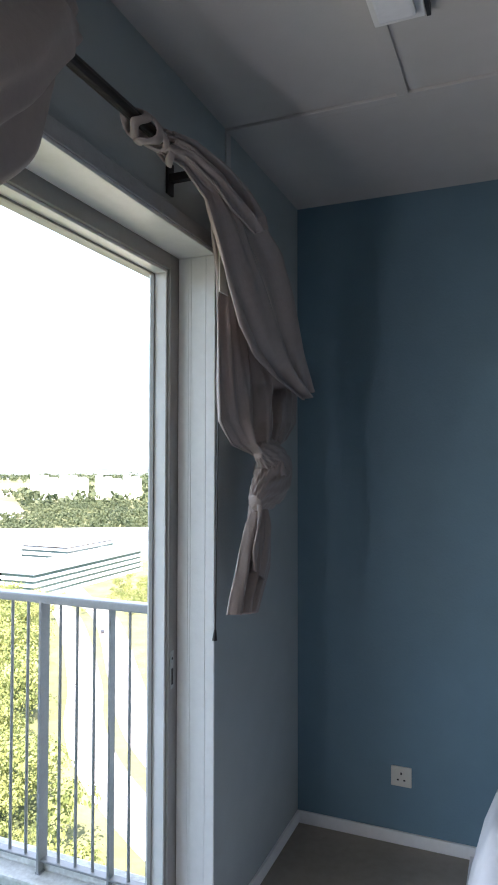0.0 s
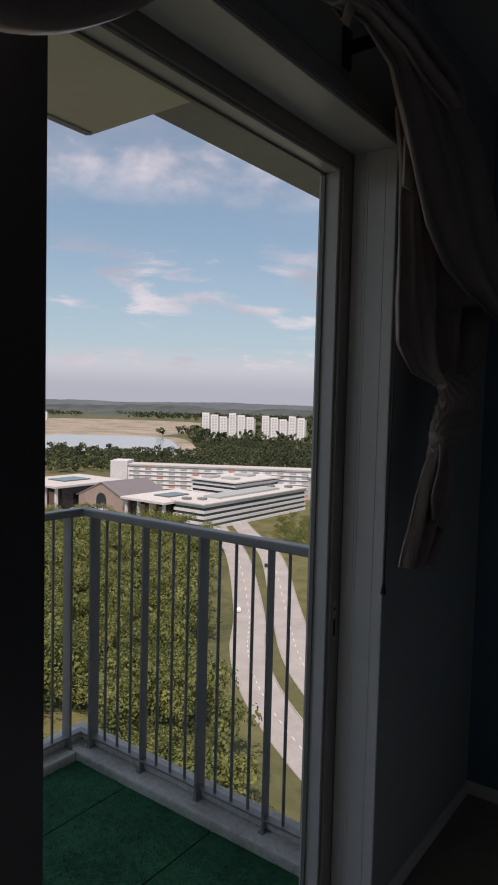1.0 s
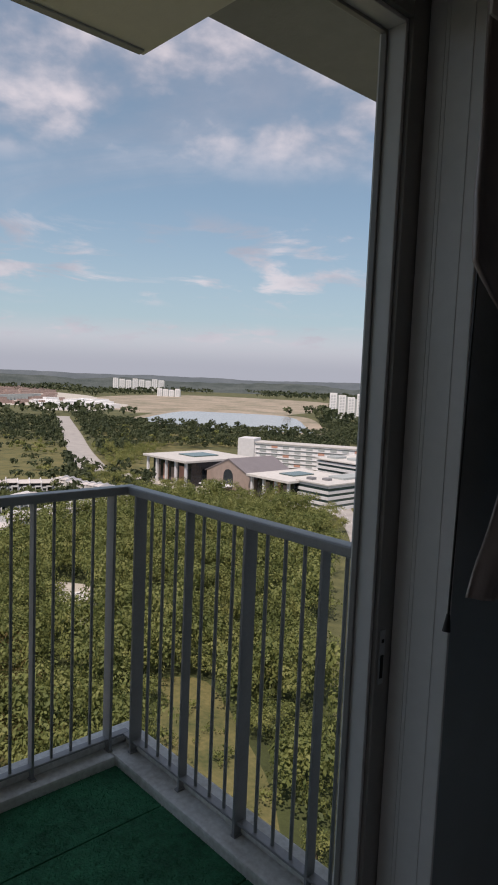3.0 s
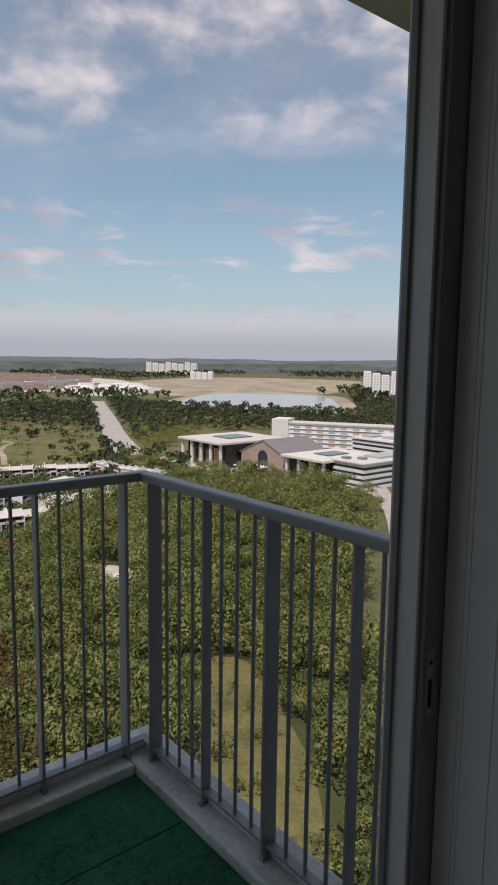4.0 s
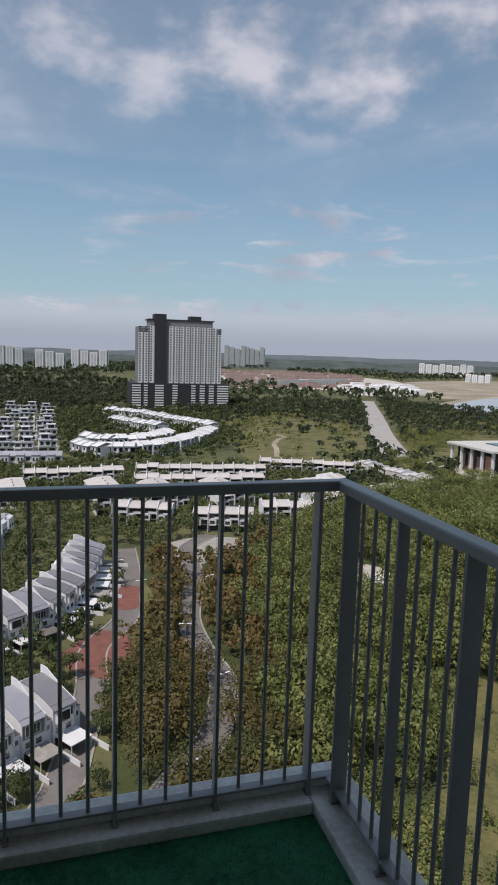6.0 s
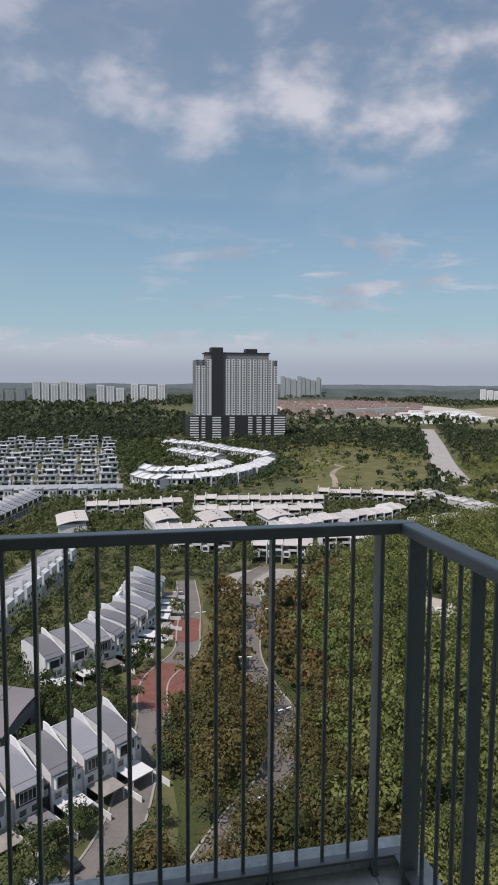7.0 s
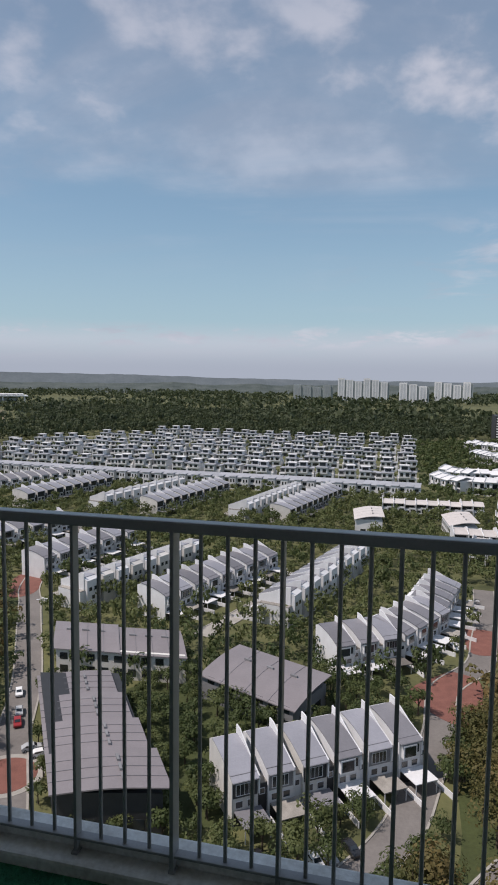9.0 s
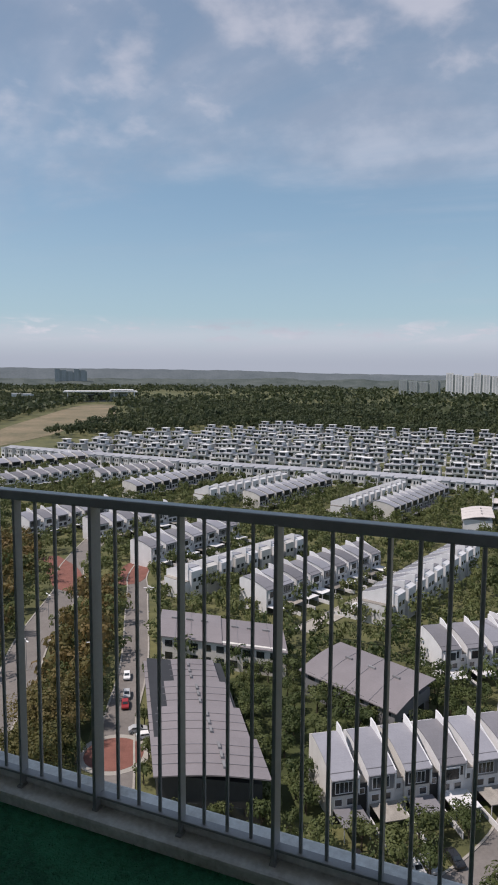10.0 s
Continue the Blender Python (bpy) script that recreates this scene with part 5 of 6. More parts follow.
part("wall", block((-286, 308, 0), (-262, 425, 15.5)), M["greenglass"], ofc, "dark green ribbon glazing")
for k in range(5):
    part("floor_band", block((-286.8, 307.2, k * 3.6 + .2), (-261.2, 425.8, k * 3.6 + 2.0)), M["white"], ofc)
part("roof", block((-288, 306, 16.4), (-260, 427, 17.3), .1), M["offwhite"], ofc)
part("roof_plant", block((-281, 330, 17.3), (-268, 400, 18.6)), M["far_grey"], ofc)
of2 = empty("office_block", "white office block with dark ribbon windows", "building", at=(0, 0, G))
part("wall", block((-330, 375, 0), (-290, 430, 20.5)), M["greenglass"], of2)
for k in range(6):
    part("floor_band", block((-331, 374, k * 3.7 + .2), (-289, 431, k * 3.7 + 2.1)), M["white"], of2)
part("roof", block((-332, 373, 21.6), (-288, 432, 22.6), .1), M["offwhite"], of2)
for x, y, w, d in ((-326, 380, 9, 12), (-310, 384, 12, 8), (-318, 410, 14, 10)):
    part("roof_plant", block((x, y, 22.6), (x + w, y + d, 24.2)), M["far_grey"], of2)
for x, y in ((-284, 312), (-276, 318), (-283, 405), (-272, 412)):
    part("roof_plant", block((x, y, 17.3), (x + 5, y + 4, 18.8)), M["grey"], ofc)
hs = empty("hostel_block", "long white six-storey hostel with coral panels", "building", at=(-432, 392, G))
hs.rotation_euler = (0, 0, radians(30))
part("wall", block((0, 0, 0), (172, 18, 24)), M["white"], hs)
part("stair_tower", block((-6, -2, 0), (9, 18, 27.5)), M["white"], hs)
part("roof_slab", block((-2, -1, 24), (174, 19, 24.8)), M["offwhite"], hs)
for k in range(6):
    for j in range(15):
        x = 14 + j * 10.4
        part("window", block((x, -.35, 1.6 + k * 3.8), (x + 5.4, 0, 3.6 + k * 3.8)), M["far_grey"] if (j * 3 + k * 5) % 7 else M["coral"], hs)
    part("ledge", block((10, -.9, 4.3 + k * 3.8), (172, 0, 4.6 + k * 3.8)), M["white"], hs)
hs2 = empty("hostel_block", "long white six-storey hostel with coral panels", "building", at=(-282, 470, G))
hs2.rotation_euler = (0, 0, radians(60))
part("wall", block((0, 0, 0), (120, 18, 19)), M["white"], hs2)
part("roof_slab", block((-1, -1, 19), (121, 19, 19.8)), M["offwhite"], hs2)
for k in range(5):
    for j in range(10):
        part("window", block((5 + j * 11.4, -.35, 1.6 + k * 3.6), (10.5 + j * 11.4, 0, 3.4 + k * 3.6)), M["coral"] if (j * 3 + k) % 5 == 0 else M["far_grey"], hs2)
KEEP_OFF.append(np.array([(-452, 272), (-252, 285), (-252, 610), (-320, 610), (-560, 515), (-556, 470), (-452, 460)]))


def far_block(x, y, w, d, h, material, label, turn=0.0, towers=4):
    """A distant slab block: a cluster of shafts with window slots between."""
    ob = empty("apartment_block", label, "apartment block", at=(x, y, G))
    ob.rotation_euler = (0, 0, turn)
    for k in range(towers):
        x0 = -w / 2 + w * k / towers
        hh = h * (1 - .07 * ((k * 7) % 3))
        part("shaft", block((x0, -d / 2, 0), (x0 + w / towers * .78, d / 2, hh)), material, ob)
        part("link", block((x0 + w / towers * .78, -d / 3, 0), (x0 + w / towers, d / 3, hh * .93)), M["far_grey"], ob)
        bm = bmesh.new()
        for f in range(int(hh // 3.4) - 1):
            for q in (.12, .42):
                box(bm, (x0 + w / towers * q, -d / 2 - .3, 3 + f * 3.4), (x0 + w / towers * (q + .22), -d / 2, 4.5 + f * 3.4))
        tagged(part("window_grid", bm, M["far_pane"], ob), kind="stuff")
    return ob


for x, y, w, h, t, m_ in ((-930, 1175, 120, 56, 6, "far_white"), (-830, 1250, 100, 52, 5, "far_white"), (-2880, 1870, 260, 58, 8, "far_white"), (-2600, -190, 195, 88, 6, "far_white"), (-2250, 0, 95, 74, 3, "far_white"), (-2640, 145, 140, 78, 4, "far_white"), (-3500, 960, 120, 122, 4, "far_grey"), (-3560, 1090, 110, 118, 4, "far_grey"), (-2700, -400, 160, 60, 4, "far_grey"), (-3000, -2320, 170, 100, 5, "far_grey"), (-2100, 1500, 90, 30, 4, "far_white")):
    far_block(x, y, w, 22, h, M[m_], "distant pale apartment blocks on the plain" if m_ != "far_grey" else "distant unfinished towers in haze-tinted grey", math.atan2(y, x) - math.pi / 2, t)

# distant town rows and sheds
trng = random.Random(4)
bm = bmesh.new()
for k in range(520):
    x, y = trng.uniform(-2900, -1500), trng.uniform(330, 1250)
    if y < 380 + (-1500 - x) * .05 or y > 760 + (-1500 - x) * .42:
        continue
    w, d, hh = trng.uniform(18, 42), trng.uniform(9, 13), trng.uniform(6, 10)
    box(bm, (x, y, G), (x + d, y + w, G + hh))
tagged(solo("town_houses", bm, M["rooftile"], "distant rows of pale and terracotta town houses", "houses"), kind="stuff")
bm = bmesh.new()
for k in range(26):
    y = 480 + k * 13.5
    x = -1560 - k * 9
    box(bm, (x, y, G), (x + 12, y + 10.5, G + 15))
tagged(solo("grey_rows", bm, M["far_grey"], "distant grey terrace rows", "houses"), kind="stuff")
bm = bmesh.new()
for k in range(60):
    x, y = trng.uniform(-1650, -1280), trng.uniform(640, 900)
    if abs((y - 640) - (-1250 - x) * .45) > 95:
        continue
    box(bm, (x, y, G), (x + trng.uniform(12, 26), y + trng.uniform(20, 50), G + trng.uniform(5, 12)))
tagged(solo("pale_sheds", bm, M["far_white"], "pale sheds and houses under construction", "sheds"), kind="stuff")

st = empty("canopy_hall", "low modern hall under a wide flat canopy", "building", at=(-1560, -1100, G))
st.rotation_euler = (0, 0, math.atan2(-1100, -1560) - math.pi / 2)
part("hall", block((-60, -20, 0), (70, 20, 22)), M["far_grey"], st)
part("glass_front", block((-40, -21, 3), (20, -20, 19)), M["pane"], st)
part("canopy", block((-105, -34, 26), (95, 34, 29), .4), M["far_white"], st, "wide white canopy roof")
part("canopy", block((20, -26, 31), (85, 26, 33), .4), M["far_white"], st)
for x in (-95, -70, 30, 85):
    part("column", block((x, -30, 0), (x + 3, -27, 26)), M["far_white"], st)
sv = far_block(-1500, -1330, 60, 22, 20, M["far_white"], "white low building on a wooded hill", math.atan2(-1330, -1500) - math.pi / 2, 2)

# ---- cars and street lamps ----


def car(paint, label, at, turn):
    c = empty("car", label, "car", "parked cars", at=(*at, G + .14))
    c.rotation_euler = (0, 0, turn)
    prof = [(-2.15, .35), (2.1, .35), (2.15, .75), (1.95, .92), (1.05, 1.0), (.45, 1.45), (-1.1, 1.47), (-1.85, 1.02), (-2.15, .95)]
    bm = bmesh.new()
    a = [bm.verts.new((x, -.86 + (.12 if z > 1.1 else 0), z)) for x, z in prof]
    b = [bm.verts.new((x, .86 - (.12 if z > 1.1 else 0), z)) for x, z in prof]
    for i in range(len(prof)):
        bm.faces.new((a[i], a[(i + 1) % len(prof)], b[(i + 1) % len(prof)], b[i]))
    bm.faces.new(a[::-1]), bm.faces.new(b)
    part("body", bm, paint, c)
    for s in (-1, 1):
        part("side_glass", block((-1.3, min(s * .80, s * .82) , 1.05), (.55, max(s * .80, s * .82), 1.36)), M["pane"], c)
    bm = bmesh.new()
    f = [bm.verts.new(v) for v in ((1.03, -.62, 1.03), (1.03, .62, 1.03), (.50, .58, 1.43), (.50, -.58, 1.43))]
    bm.faces.new(f)
    bmesh.ops.extrude_face_region(bm, geom=bm.faces[:])
    for v in bm.verts[4:]:
        v.co += Vector((.03, 0, .03))
    part("windscreen", bm, M["pane"], c)
    for x in (-1.35, 1.3):
        for y in (-.80, .80):
            w = part("wheel", tube(bmesh.new(), (x, y - .10, .32), (x, y + .10, .32), .32, 14), M["tyre"], c)
            if y < 0:
                part("rim", tube(bmesh.new(), (x, y - .11, .32), (x, y + .11, .32), .18, 10), M["car_silver"], w)
    return c


first = {}
for x, y, a, p in ((-97.5, -19, 38, "car_white"), (-101.5, -13.5, 38, "car_white"), (-103.2, -11.5, 38, "car_silver"), (-106, -8, 38, "car_black"), (-99.5, -22.5, 38, "car_black"),
                   (-141, -94, 33, "car_white"), (-132.5, -88.5, 33, "car_silver"), (-128, -86, 33, "car_red"), (-119.5, -77, 125, "car_silver"), (-118, -74, 128, "car_white"),
                   (-213, -55, 20, "car_black"), (-226, -50, 20, "car_white"), (-240, -46, 20, "car_red"), (-192, 8, 60, "car_black"), (-200, 14, 30, "car_white"), (-212, 17, 15, "car_silver"),
                   (-268, 92, 40, "car_black"), (-276, 100, 40, "car_white"), (-284, 104, 200, "car_silver"), (-203, 111, 70, "car_white"), (-208, 112, 75, "car_white"), (-196, 106, 70, "car_silver"),
                   (-150, 198, 130, "car_white"), (-182, 262, 130, "car_black")):
    nm = p.split("_")[1]
    if p not in first:
        first[p] = car(M[p], nm + " car parked on the estate road", (x, y), radians(a))
    else:
        copy_thing(first[p], Matrix.Translation((x, y, G + .14)) @ Matrix.Rotation(radians(a), 4, 'Z'))


def street_lamp(at, turn):
    s = empty("street_lamp", "slim galvanised street lamp with two flat heads", "street lamp", "street lamps", at=(*at, G))
    s.rotation_euler = (0, 0, turn)
    part("pole", tube(bmesh.new(), (0, 0, 0), (0, 0, 8.4), .09, 8, .055), M["steel"], s)
    part("arm", tube(bmesh.new(), (-.55, 0, 8.42), (.55, 0, 8.42), .045, 6), M["steel"], s)
    for k in (-1, 1):
        part("head", block((min(k * .5, k * 1.75), -.20, 8.40), (max(k * .5, k * 1.75), .20, 8.54), .03), M["far_white"], s)
    part("base", block((-.2, -.2, 0), (.2, .2, .3), .02), M["paving"], s)
    return s


sl = street_lamp((-134, -121), radians(60))
for x, y, a in ((-166, -140, 60), (-105, 23, -60), (-135, 36, -70), (-164, 33, 80), (-200, 48, -60), (-240, 60, 100), (-140, -104, -60), (-185, -114, -60), (-200, 26, -80), (-222, 21, 90)):
    copy_thing(sl, Matrix.Translation((x, y, G)) @ Matrix.Rotation(radians(a), 4, 'Z'))

# ---- trees ----


def crown_quads(rng, n, R, H, leaf, lobes):
    """Leaf clumps as small quads on the lobes of a crown; returns (4n, 3)."""
    c = np.stack([rng.normal(0, .42, lobes) * R, rng.normal(0, .42, lobes) * R, H * (.48 + .38 * rng.rand(lobes))], 1)
    r = R * rng.uniform(.38, .62, lobes)
    k = rng.randint(0, lobes, n)
    d = rng.normal(0, 1, (n, 3))
    d[:, 2] = np.abs(d[:, 2]) * 1.0 - .35
    d /= np.linalg.norm(d, axis=1)[:, None]
    p = c[k] + d * (r[k] * rng.uniform(.72, 1.08, n))[:, None] * np.array((1, 1, .82))
    nrm = d * 1.7 + rng.normal(0, .20, (n, 3)) + np.array((0, 0, .45))
    nrm /= np.linalg.norm(nrm, axis=1)[:, None]
    t = np.cross(nrm, rng.normal(0, 1, (n, 3)))
    t /= np.linalg.norm(t, axis=1)[:, None] + 1e-9
    b = np.cross(nrm, t)
    s = leaf * rng.uniform(.55, 1.25, n)[:, None]
    q = np.stack([p - t * s * .9, p - b * s * .55, p + t * s, p + b * s * .6], 1)
    return q.reshape(-1, 3)


def inside(pts, outline):
    x, y = pts[:, 0], pts[:, 1]
    res = np.zeros(len(pts), bool)
    n = len(outline)
    for i in range(n):
        x0, y0 = outline[i]
        x1, y1 = outline[(i + 1) % n]
        cond = ((y0 > y) != (y1 > y)) & (x < (x1 - x0) * (y - y0) / (y1 - y0 + 1e-12) + x0)
        res ^= cond
    return res


def free_of(pts, margin=0.0):
    ok = np.ones(len(pts), bool)
    for o in KEEP_OFF:
        lo, hi = o.min(0) - 1, o.max(0) + 1
        near = ok & (pts[:, 0] > lo[0]) & (pts[:, 0] < hi[0]) & (pts[:, 1] > lo[1]) & (pts[:, 1] < hi[1])
        if near.any():
            idx = np.where(near)[0]
            ok[idx[inside(pts[idx], o)]] = False
    for line, hw in ROADS:
        lo, hi = line.min(0) - hw - margin, line.max(0) + hw + margin
        near = ok & (pts[:, 0] > lo[0]) & (pts[:, 0] < hi[0]) & (pts[:, 1] > lo[1]) & (pts[:, 1] < hi[1])
        idx = np.where(near)[0]
        if len(idx):
            d = np.full(len(idx), 1e9)
            for i in range(len(line) - 1):
                a, b = line[i], line[i + 1]
                ab = b - a
                t = np.clip(((pts[idx] - a) @ ab) / (ab @ ab + 1e-9), 0, 1)
                d = np.minimum(d, np.linalg.norm(pts[idx] - a - t[:, None] * ab, axis=1))
            ok[idx[d < hw + margin]] = False
    return ok


def scatter(rng, outline, spacing, margin=1.5):
    o = np.array(outline, float)
    lo, hi = o.min(0), o.max(0)
    nx, ny = int((hi[0] - lo[0]) / spacing) + 1, int((hi[1] - lo[1]) / spacing) + 1
    g = np.stack(np.meshgrid(np.arange(nx), np.arange(ny)), -1).reshape(-1, 2) * spacing + lo + rng.uniform(-.45, .45, (nx * ny, 2)) * spacing
    g = g[inside(g, o)]
    return g[free_of(g, margin)]


def woods(name, label, pts, protos, material, rng, smin, smax, under=None):
    """One joined wood: each point gets a crown, turned and sized at will."""
    parts = []
    pick = rng.randint(0, len(protos), len(pts))
    for k, pr in enumerate(protos):
        sel = pts[pick == k]
        m = len(sel)
        if not m:
            continue
        a = rng.uniform(0, 6.28, m)
        s = rng.uniform(smin, smax, m)
        sz = s * rng.uniform(.80, 1.40, m)
        x = (pr[None, :, 0] * np.cos(a)[:, None] - pr[None, :, 1] * np.sin(a)[:, None]) * s[:, None] + sel[:, 0][:, None]
        y = (pr[None, :, 0] * np.sin(a)[:, None] + pr[None, :, 1] * np.cos(a)[:, None]) * s[:, None] + sel[:, 1][:, None]
        z = pr[None, :, 2] * sz[:, None] + G
        parts.append(np.stack([x, y, z], -1).reshape(-1, 3))
    return tagged(new(name, raw_mesh(name, np.concatenate(parts), 4, material)), label, "trees", kind="stuff")


wr = np.random.RandomState(11)
near_p = [crown_quads(wr, 520, R, H, .36, 11) for R, H in ((3.6, 8.5), (4.2, 9.5), (3.0, 7.0), (4.6, 8.0))]
gard_p = [crown_quads(wr, 130, R, H, .78, 8) for R, H in ((4.4, 9.0), (3.8, 7.5))]
shrub_p = [crown_quads(wr, 60, 2.0, 3.0, .45, 5) for _ in range(3)]
mid_p = [crown_quads(wr, 40, R, H, 1.8, 6) for R, H in ((4.8, 10), (5.6, 12), (4.2, 8))]
far_p = [crown_quads(wr, 10, R, H, 4.8, 4) for R, H in ((8.5, 13), (10, 15))]

Z_NEAR = [(-62, 28), (-100, 36), (-130, 44), (-150, 52), (-215, 62), (-265, 100), (-318, 160), (-330, 230), (-300, 292), (-235, 278), (-205, 250), (-160, 190), (-122, 140), (-70, 100), (-45, 70)]
# darker ground colour holds the shade inside the wood
patch("wood_floor", Z_NEAR, M["under"], "floor of the wood, tree shade in its colour", .02, clear=False)
pts = scatter(wr, Z_NEAR, 6.3)
dv = np.linalg.norm(pts, axis=1)
TREE_CUT = 104
green = pts[dv >= TREE_CUT]
woods("wood", "dense green broadleaf wood below the tower", green, near_p, M["leaf"], wr, .55, 1.75)
under_pts = scatter(wr, Z_NEAR, 6.4)
woods("undergrowth", "dense green undergrowth of the wood", under_pts, shrub_p, M["leafdk"], wr, .8, 1.7)

Z_BEYOND = [(-40, 125), (-80, 140), (-110, 175), (-150, 225), (-200, 300), (-235, 340), (-235, 430), (-120, 330), (-30, 200)]
patch("verge_ground", Z_BEYOND, M["dryland"], "rough verge beyond the highway", .015, clear=False)
woods("roadside_wood", "roadside trees beyond the highway", scatter(wr, Z_BEYOND, 7.2), near_p, M["leaf"], wr, .5, .95)

# rust-tinged trees along the avenue and the boulevard
ave = [(-78, -4), (-90, 2), (-110, 10), (-135, 11), (-160, 17), (-190, 26), (-208, 32), (-222, 44), (-268, 102), (-230, 84), (-200, 76), (-160, 72), (-125, 62), (-95, 46), (-66, 34)]
ave2 = [(-222, 42), (-255, 74), (-262, 60), (-240, 34), (-215, 31)]
blv = [(-85, -110), (-125, -126), (-160, -150), (-215, -185), (-240, -215), (-200, -235), (-130, -170), (-85, -130)]
blv2 = [(-90, -92), (-125, -108), (-152, -125), (-195, -145), (-205, -136), (-160, -112), (-125, -92), (-95, -78)]
# verges get the dark floor colour as painted tree shade
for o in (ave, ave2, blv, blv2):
    patch("verge_floor", o, M["under"], "verge under street trees, shade in its colour", .035, clear=False)
rust = np.concatenate([scatter(wr, o, 5.1, 0.1) for o in (ave, ave2, blv, blv2)])

# gardens and tree belts in the estate
GARDEN = [(-90, -45), (-92, 5), (-190, 22), (-240, 34), (-330, 60), (-345, 200), (-420, 210), (-450, 20), (-445, -400), (-330, -420), (-240, -280), (-200, -225), (-105, -90)]
gp = np.concatenate([scatter(wr, o, 5.3, .2) for o in (GARDEN, [(-240, 34), (-330, 60), (-345, 200), (-318, 160), (-265, 100), (-222, 60)])])
dg = np.linalg.norm(gp, axis=1)
near_g, mid_g = gp[dg < 190], gp[dg >= 190]
mid_g = mid_g[wr.rand(len(mid_g)) < .8]
woods("garden_trees", "garden trees between the house rows", mid_g, gard_p, M["leafdk"], wr, .45, .95)
# garden patch darkened by colour for the shade of its trees
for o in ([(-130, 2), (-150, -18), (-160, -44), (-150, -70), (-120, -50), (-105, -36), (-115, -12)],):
    patch("garden_floor", o, M["under"], "garden ground, tree shade in its colour", .045, clear=False)

MID = [
    [(-335, 150), (-318, 240), (-420, 285), (-470, 262), (-430, 215), (-410, 212)],
    [(-430, 225), (-480, 135), (-600, 165), (-720, 185), (-890, 150), (-890, 260), (-1040, 300), (-1040, 520), (-860, 430), (-700, 360), (-560, 300), (-470, 270)],
    [(-520, 305), (-600, 330), (-860, 460), (-1060, 555), (-1200, 640), (-990, 600), (-800, 660), (-660, 750), (-600, 640), (-560, 480), (-600, 400)],
    [(-600, 640), (-660, 745), (-735, 815), (-860, 960), (-840, 1080), (-640, 1060), (-420, 820), (-300, 620), (-560, 520)],
    [(-885, 10), (-885, 140), (-1050, 280), (-1450, 350), (-1450, 560), (-1080, 520), (-1300, 250), (-1300, 0), (-1500, -300), (-1200, -500), (-890, -520)],
]
mp = np.concatenate([scatter(wr, o, 9.2, 1) for o in MID[:4]])
mp = mp[wr.rand(len(mp)) < .68]
open_field = np.array([(-455, 140), (-450, 235), (-540, 275), (-680, 335), (-790, 290), (-760, 200), (-700, 165), (-560, 150)])
mp = mp[~inside(mp, open_field) | (wr.rand(len(mp)) < .12)]
campus_trees = scatter(wr, [(-475, 262), (-600, 330), (-590, 420), (-470, 300), (-458, 276), (-400, 270), (-345, 273), (-258, 298), (-205, 330), (-205, 262), (-300, 250), (-318, 236), (-335, 226), (-404, 217)], 9.0, .6)
woods("campus_trees", "round green trees before the campus", campus_trees, near_p, M["leaf"], wr, .55, 1.25)
slope = scatter(wr, [(-900, 480), (-620, 380), (-600, 470), (-560, 530), (-640, 600), (-820, 570)], 12)
meadow_trees = scatter(wr, [(-480, 140), (-470, 225), (-680, 340), (-980, 340), (-960, 200), (-700, 180)], 13)
meadow_trees = np.concatenate([meadow_trees, slope])
meadow_trees = meadow_trees[np.array([noise.noise(Vector((p[0] / 45, p[1] / 45, 5.1))) for p in meadow_trees]) > -.02]
woods("meadow_trees", "scattered trees on the rough meadow", meadow_trees, mid_p, M["leaf"], wr, .3, .8)
woods("middle_woods", "belts of dark trees across the middle distance", mp, mid_p, M["leaffar"], wr, .6, 1.1)
zl = [(-850, 20), (-870, -380), (-700, -470), (-640, -540), (-800, -600), (-950, -625), (-1180, -770), (-1420, -930), (-1600, -900), (-1500, -500), (-1450, 0), (-1250, 260), (-1000, 300), (-880, 250), (-960, 100)]
lp = scatter(wr, zl, 11.5, 2)
lp = np.concatenate([lp, scatter(wr, [(-560, -570), (-690, -680), (-880, -800), (-1300, -1020), (-1480, -1080), (-1900, -1536), (-1794, -1690), (-1000, -1000), (-480, -520)], 13, 2)])
woods("west_woods", "dense dark woodland behind the villas", lp, mid_p, M["leaffar"], wr, .8, 1.3)
cv = scatter(wr, [(-450, 20), (-480, 115), (-580, 165), (-730, 180), (-870, 150), (-860, 20), (-860, -2), (-462, 8)], 8.5, .5)
woods("crescent_trees", "dark trees round the white crescent", cv, mid_p, M["leafdk"], wr, .45, .9)
cl = wr.uniform(0, 1, (260, 2)) * np.array((80, 52)) + np.array((-140, 55))
cl = cl[inside(cl, np.array([(-138, 97), (-128, 106), (-100, 95), (-80, 84), (-62, 66), (-72, 56), (-95, 66), (-112, 80)]))]
cl = cl[np.array([noise.noise(Vector((p[0] / 9, p[1] / 9, 1.3))) for p in cl]) > .02]
woods("clearing_shrubs", "low shrubs and saplings in the grass clearing", cl, shrub_p, M["leaf"], wr, .35, 1.0)
ve = scatter(wr, [(-450, 5), (-450, -450), (-850, -500), (-850, 5)], 17, .2)
woods("villa_trees", "small trees between the white villas", ve, mid_p, M["leafdk"], wr, .28, .5)
ang = wr.uniform(radians(85), radians(255), 22000)
rad = np.sqrt(wr.uniform(1150 ** 2, 3900 ** 2, 22000))
fp = np.stack([np.cos(ang) * rad, np.sin(ang) * rad], 1)
dens = np.array([noise.noise(Vector((p[0] / 420, p[1] / 260, 2.7))) for p in fp])
fp = fp[(dens > -.12) & free_of(fp, 8)]
woods("far_woods", "far woodland thinning towards the horizon", fp, far_p, M["leaffar"], wr, .8, 1.3)


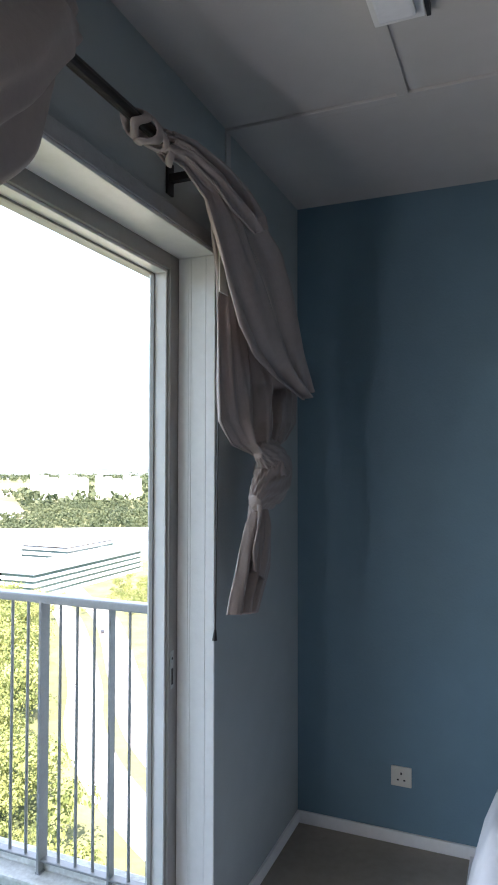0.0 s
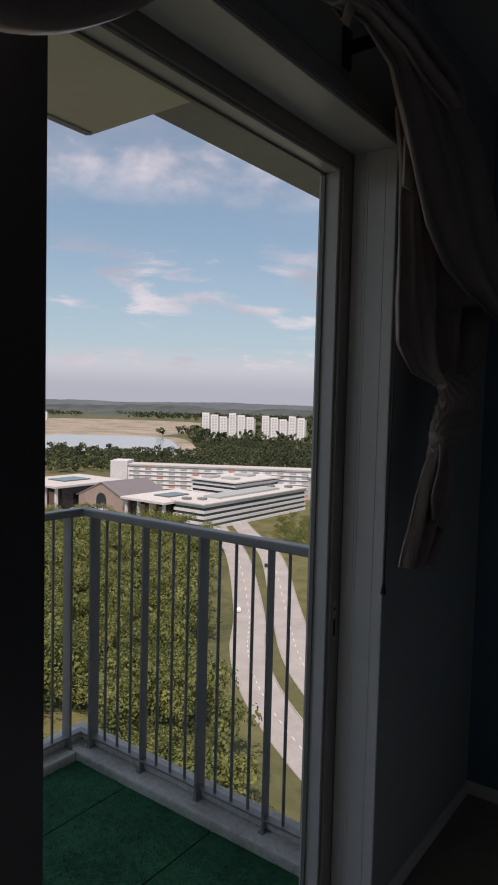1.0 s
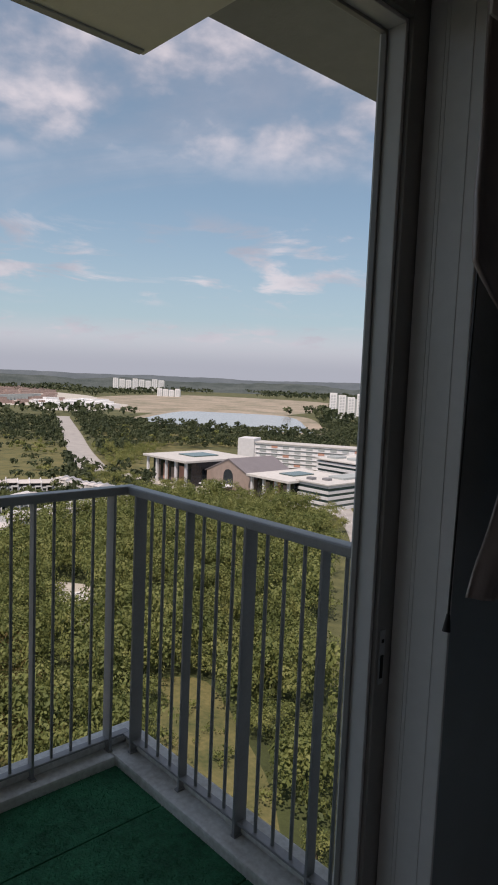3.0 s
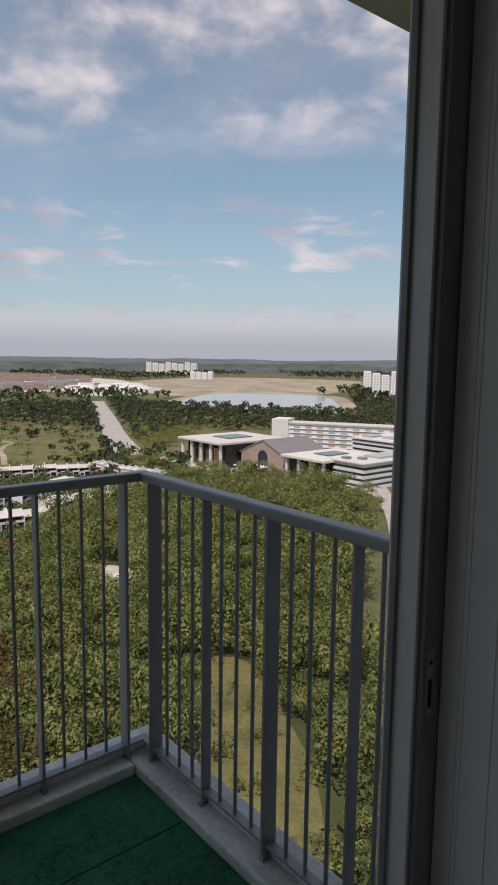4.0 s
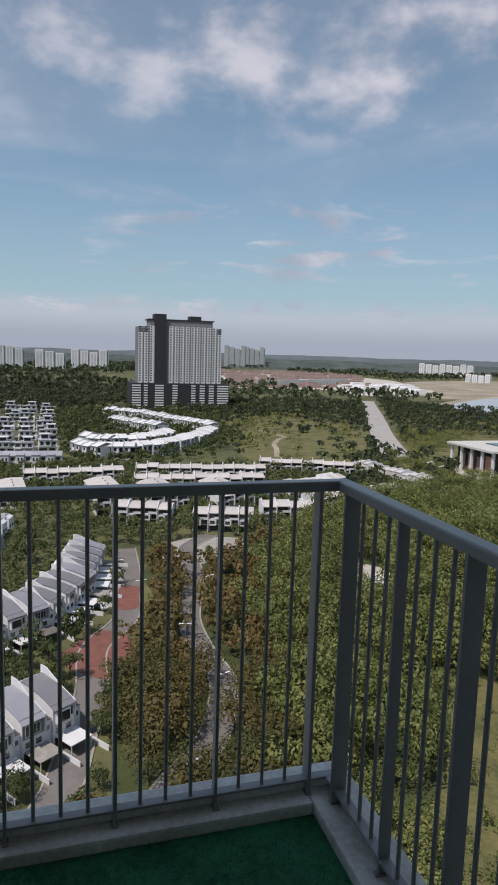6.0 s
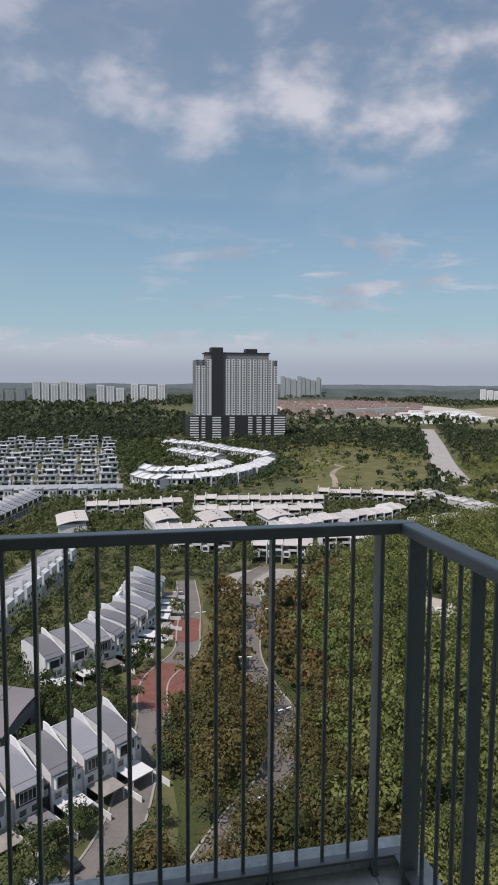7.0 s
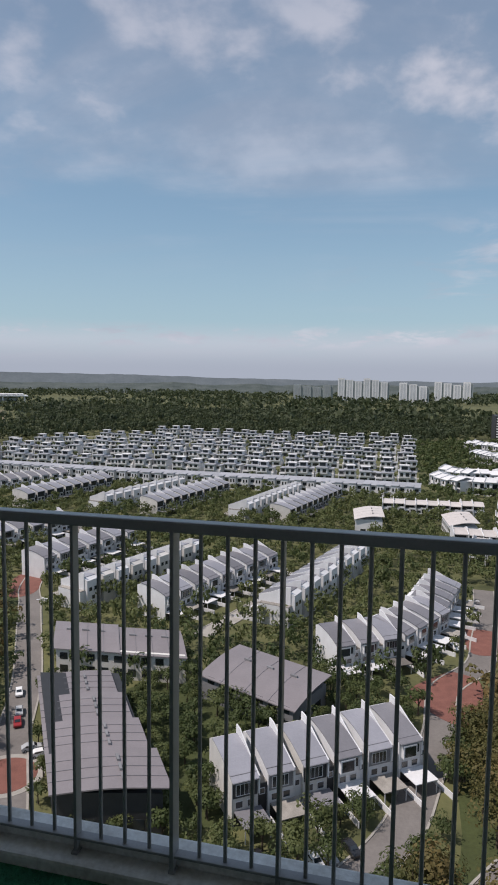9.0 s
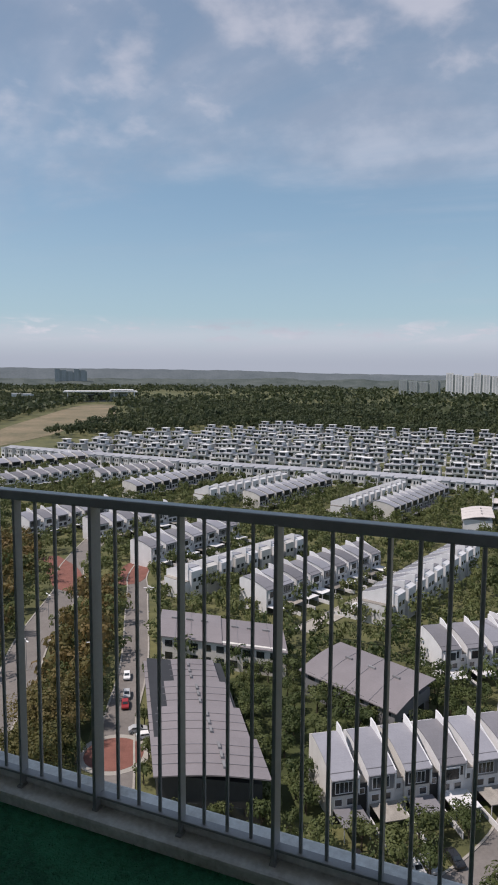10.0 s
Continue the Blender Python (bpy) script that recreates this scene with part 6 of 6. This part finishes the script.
def tree(material, label, R, H, seed, n=820):
    r = np.random.RandomState(seed)
    t = empty("tree", label, "tree", "trees below the tower")
    bm = bmesh.new()
    tube(bm, (0, 0, -.2), (.1, .05, H * .45), .22, 8, .13)
    for k in range(4):
        a = k * 1.7 + r.rand()
        tube(bm, (.1, .05, H * (.3 + .05 * k)), (math.cos(a) * R * .5, math.sin(a) * R * .5, H * (.55 + .08 * k)), .10, 6, .03)
    part("trunk", bm, M["bark"], t)
    c = new("crown", raw_mesh("crown", crown_quads(r, n, R, H, .33, 13), 4, material))
    c.parent = t
    return t


kinds = [tree(M["leafbr"], "rust-tinged leafy street tree", 4.3, 9.6, 1), tree(M["leafbr"], "rust-tinged leafy street tree", 3.5, 8.4, 2), tree(M["leafdk"], "dark green leafy garden tree", 3.0, 7.2, 3), tree(M["leafdk"], "dark green leafy garden tree", 2.4, 6.0, 4), tree(M["leaf"], "bright green broadleaf tree of the wood", 4.0, 9.0, 5), tree(M["leaf"], "bright green broadleaf tree of the wood", 3.4, 7.6, 6)]
used = set()
tr = random.Random(3)


def plant(k, x, y, s):
    m = Matrix.Translation((x, y, G)) @ Matrix.Rotation(tr.uniform(0, 6.28), 4, 'Z')
    if k in used:
        ob = copy_thing(kinds[k], m @ Matrix.Scale(s / kinds[k].scale[0], 4))
    else:
        used.add(k)
        kinds[k].matrix_basis = m @ Matrix.Scale(s, 4)


order = np.argsort(np.linalg.norm(rust, axis=1))
rust = rust[order]
for p in rust[:130]:
    plant(tr.choice((0, 0, 1)), p[0], p[1], tr.uniform(.85, 1.35))
if len(rust) > 130:
    woods("street_trees", "rust-tinged street trees farther off", rust[130:], gard_p, M["leafbr"], wr, .7, 1.05)
near_g = near_g[np.argsort(np.linalg.norm(near_g, axis=1))]
for p in near_g[:130]:
    plant(tr.choice((2, 2, 3)), p[0], p[1], tr.uniform(.65, 1.15))
if len(near_g) > 130:
    woods("estate_trees", "dark green garden trees farther off", near_g[130:], gard_p, M["leafdk"], wr, .45, .85)
for p in pts[dv < TREE_CUT]:
    plant(tr.choice((4, 5)), p[0], p[1], tr.uniform(.6, 1.1))
bpy.context.view_layer.update()
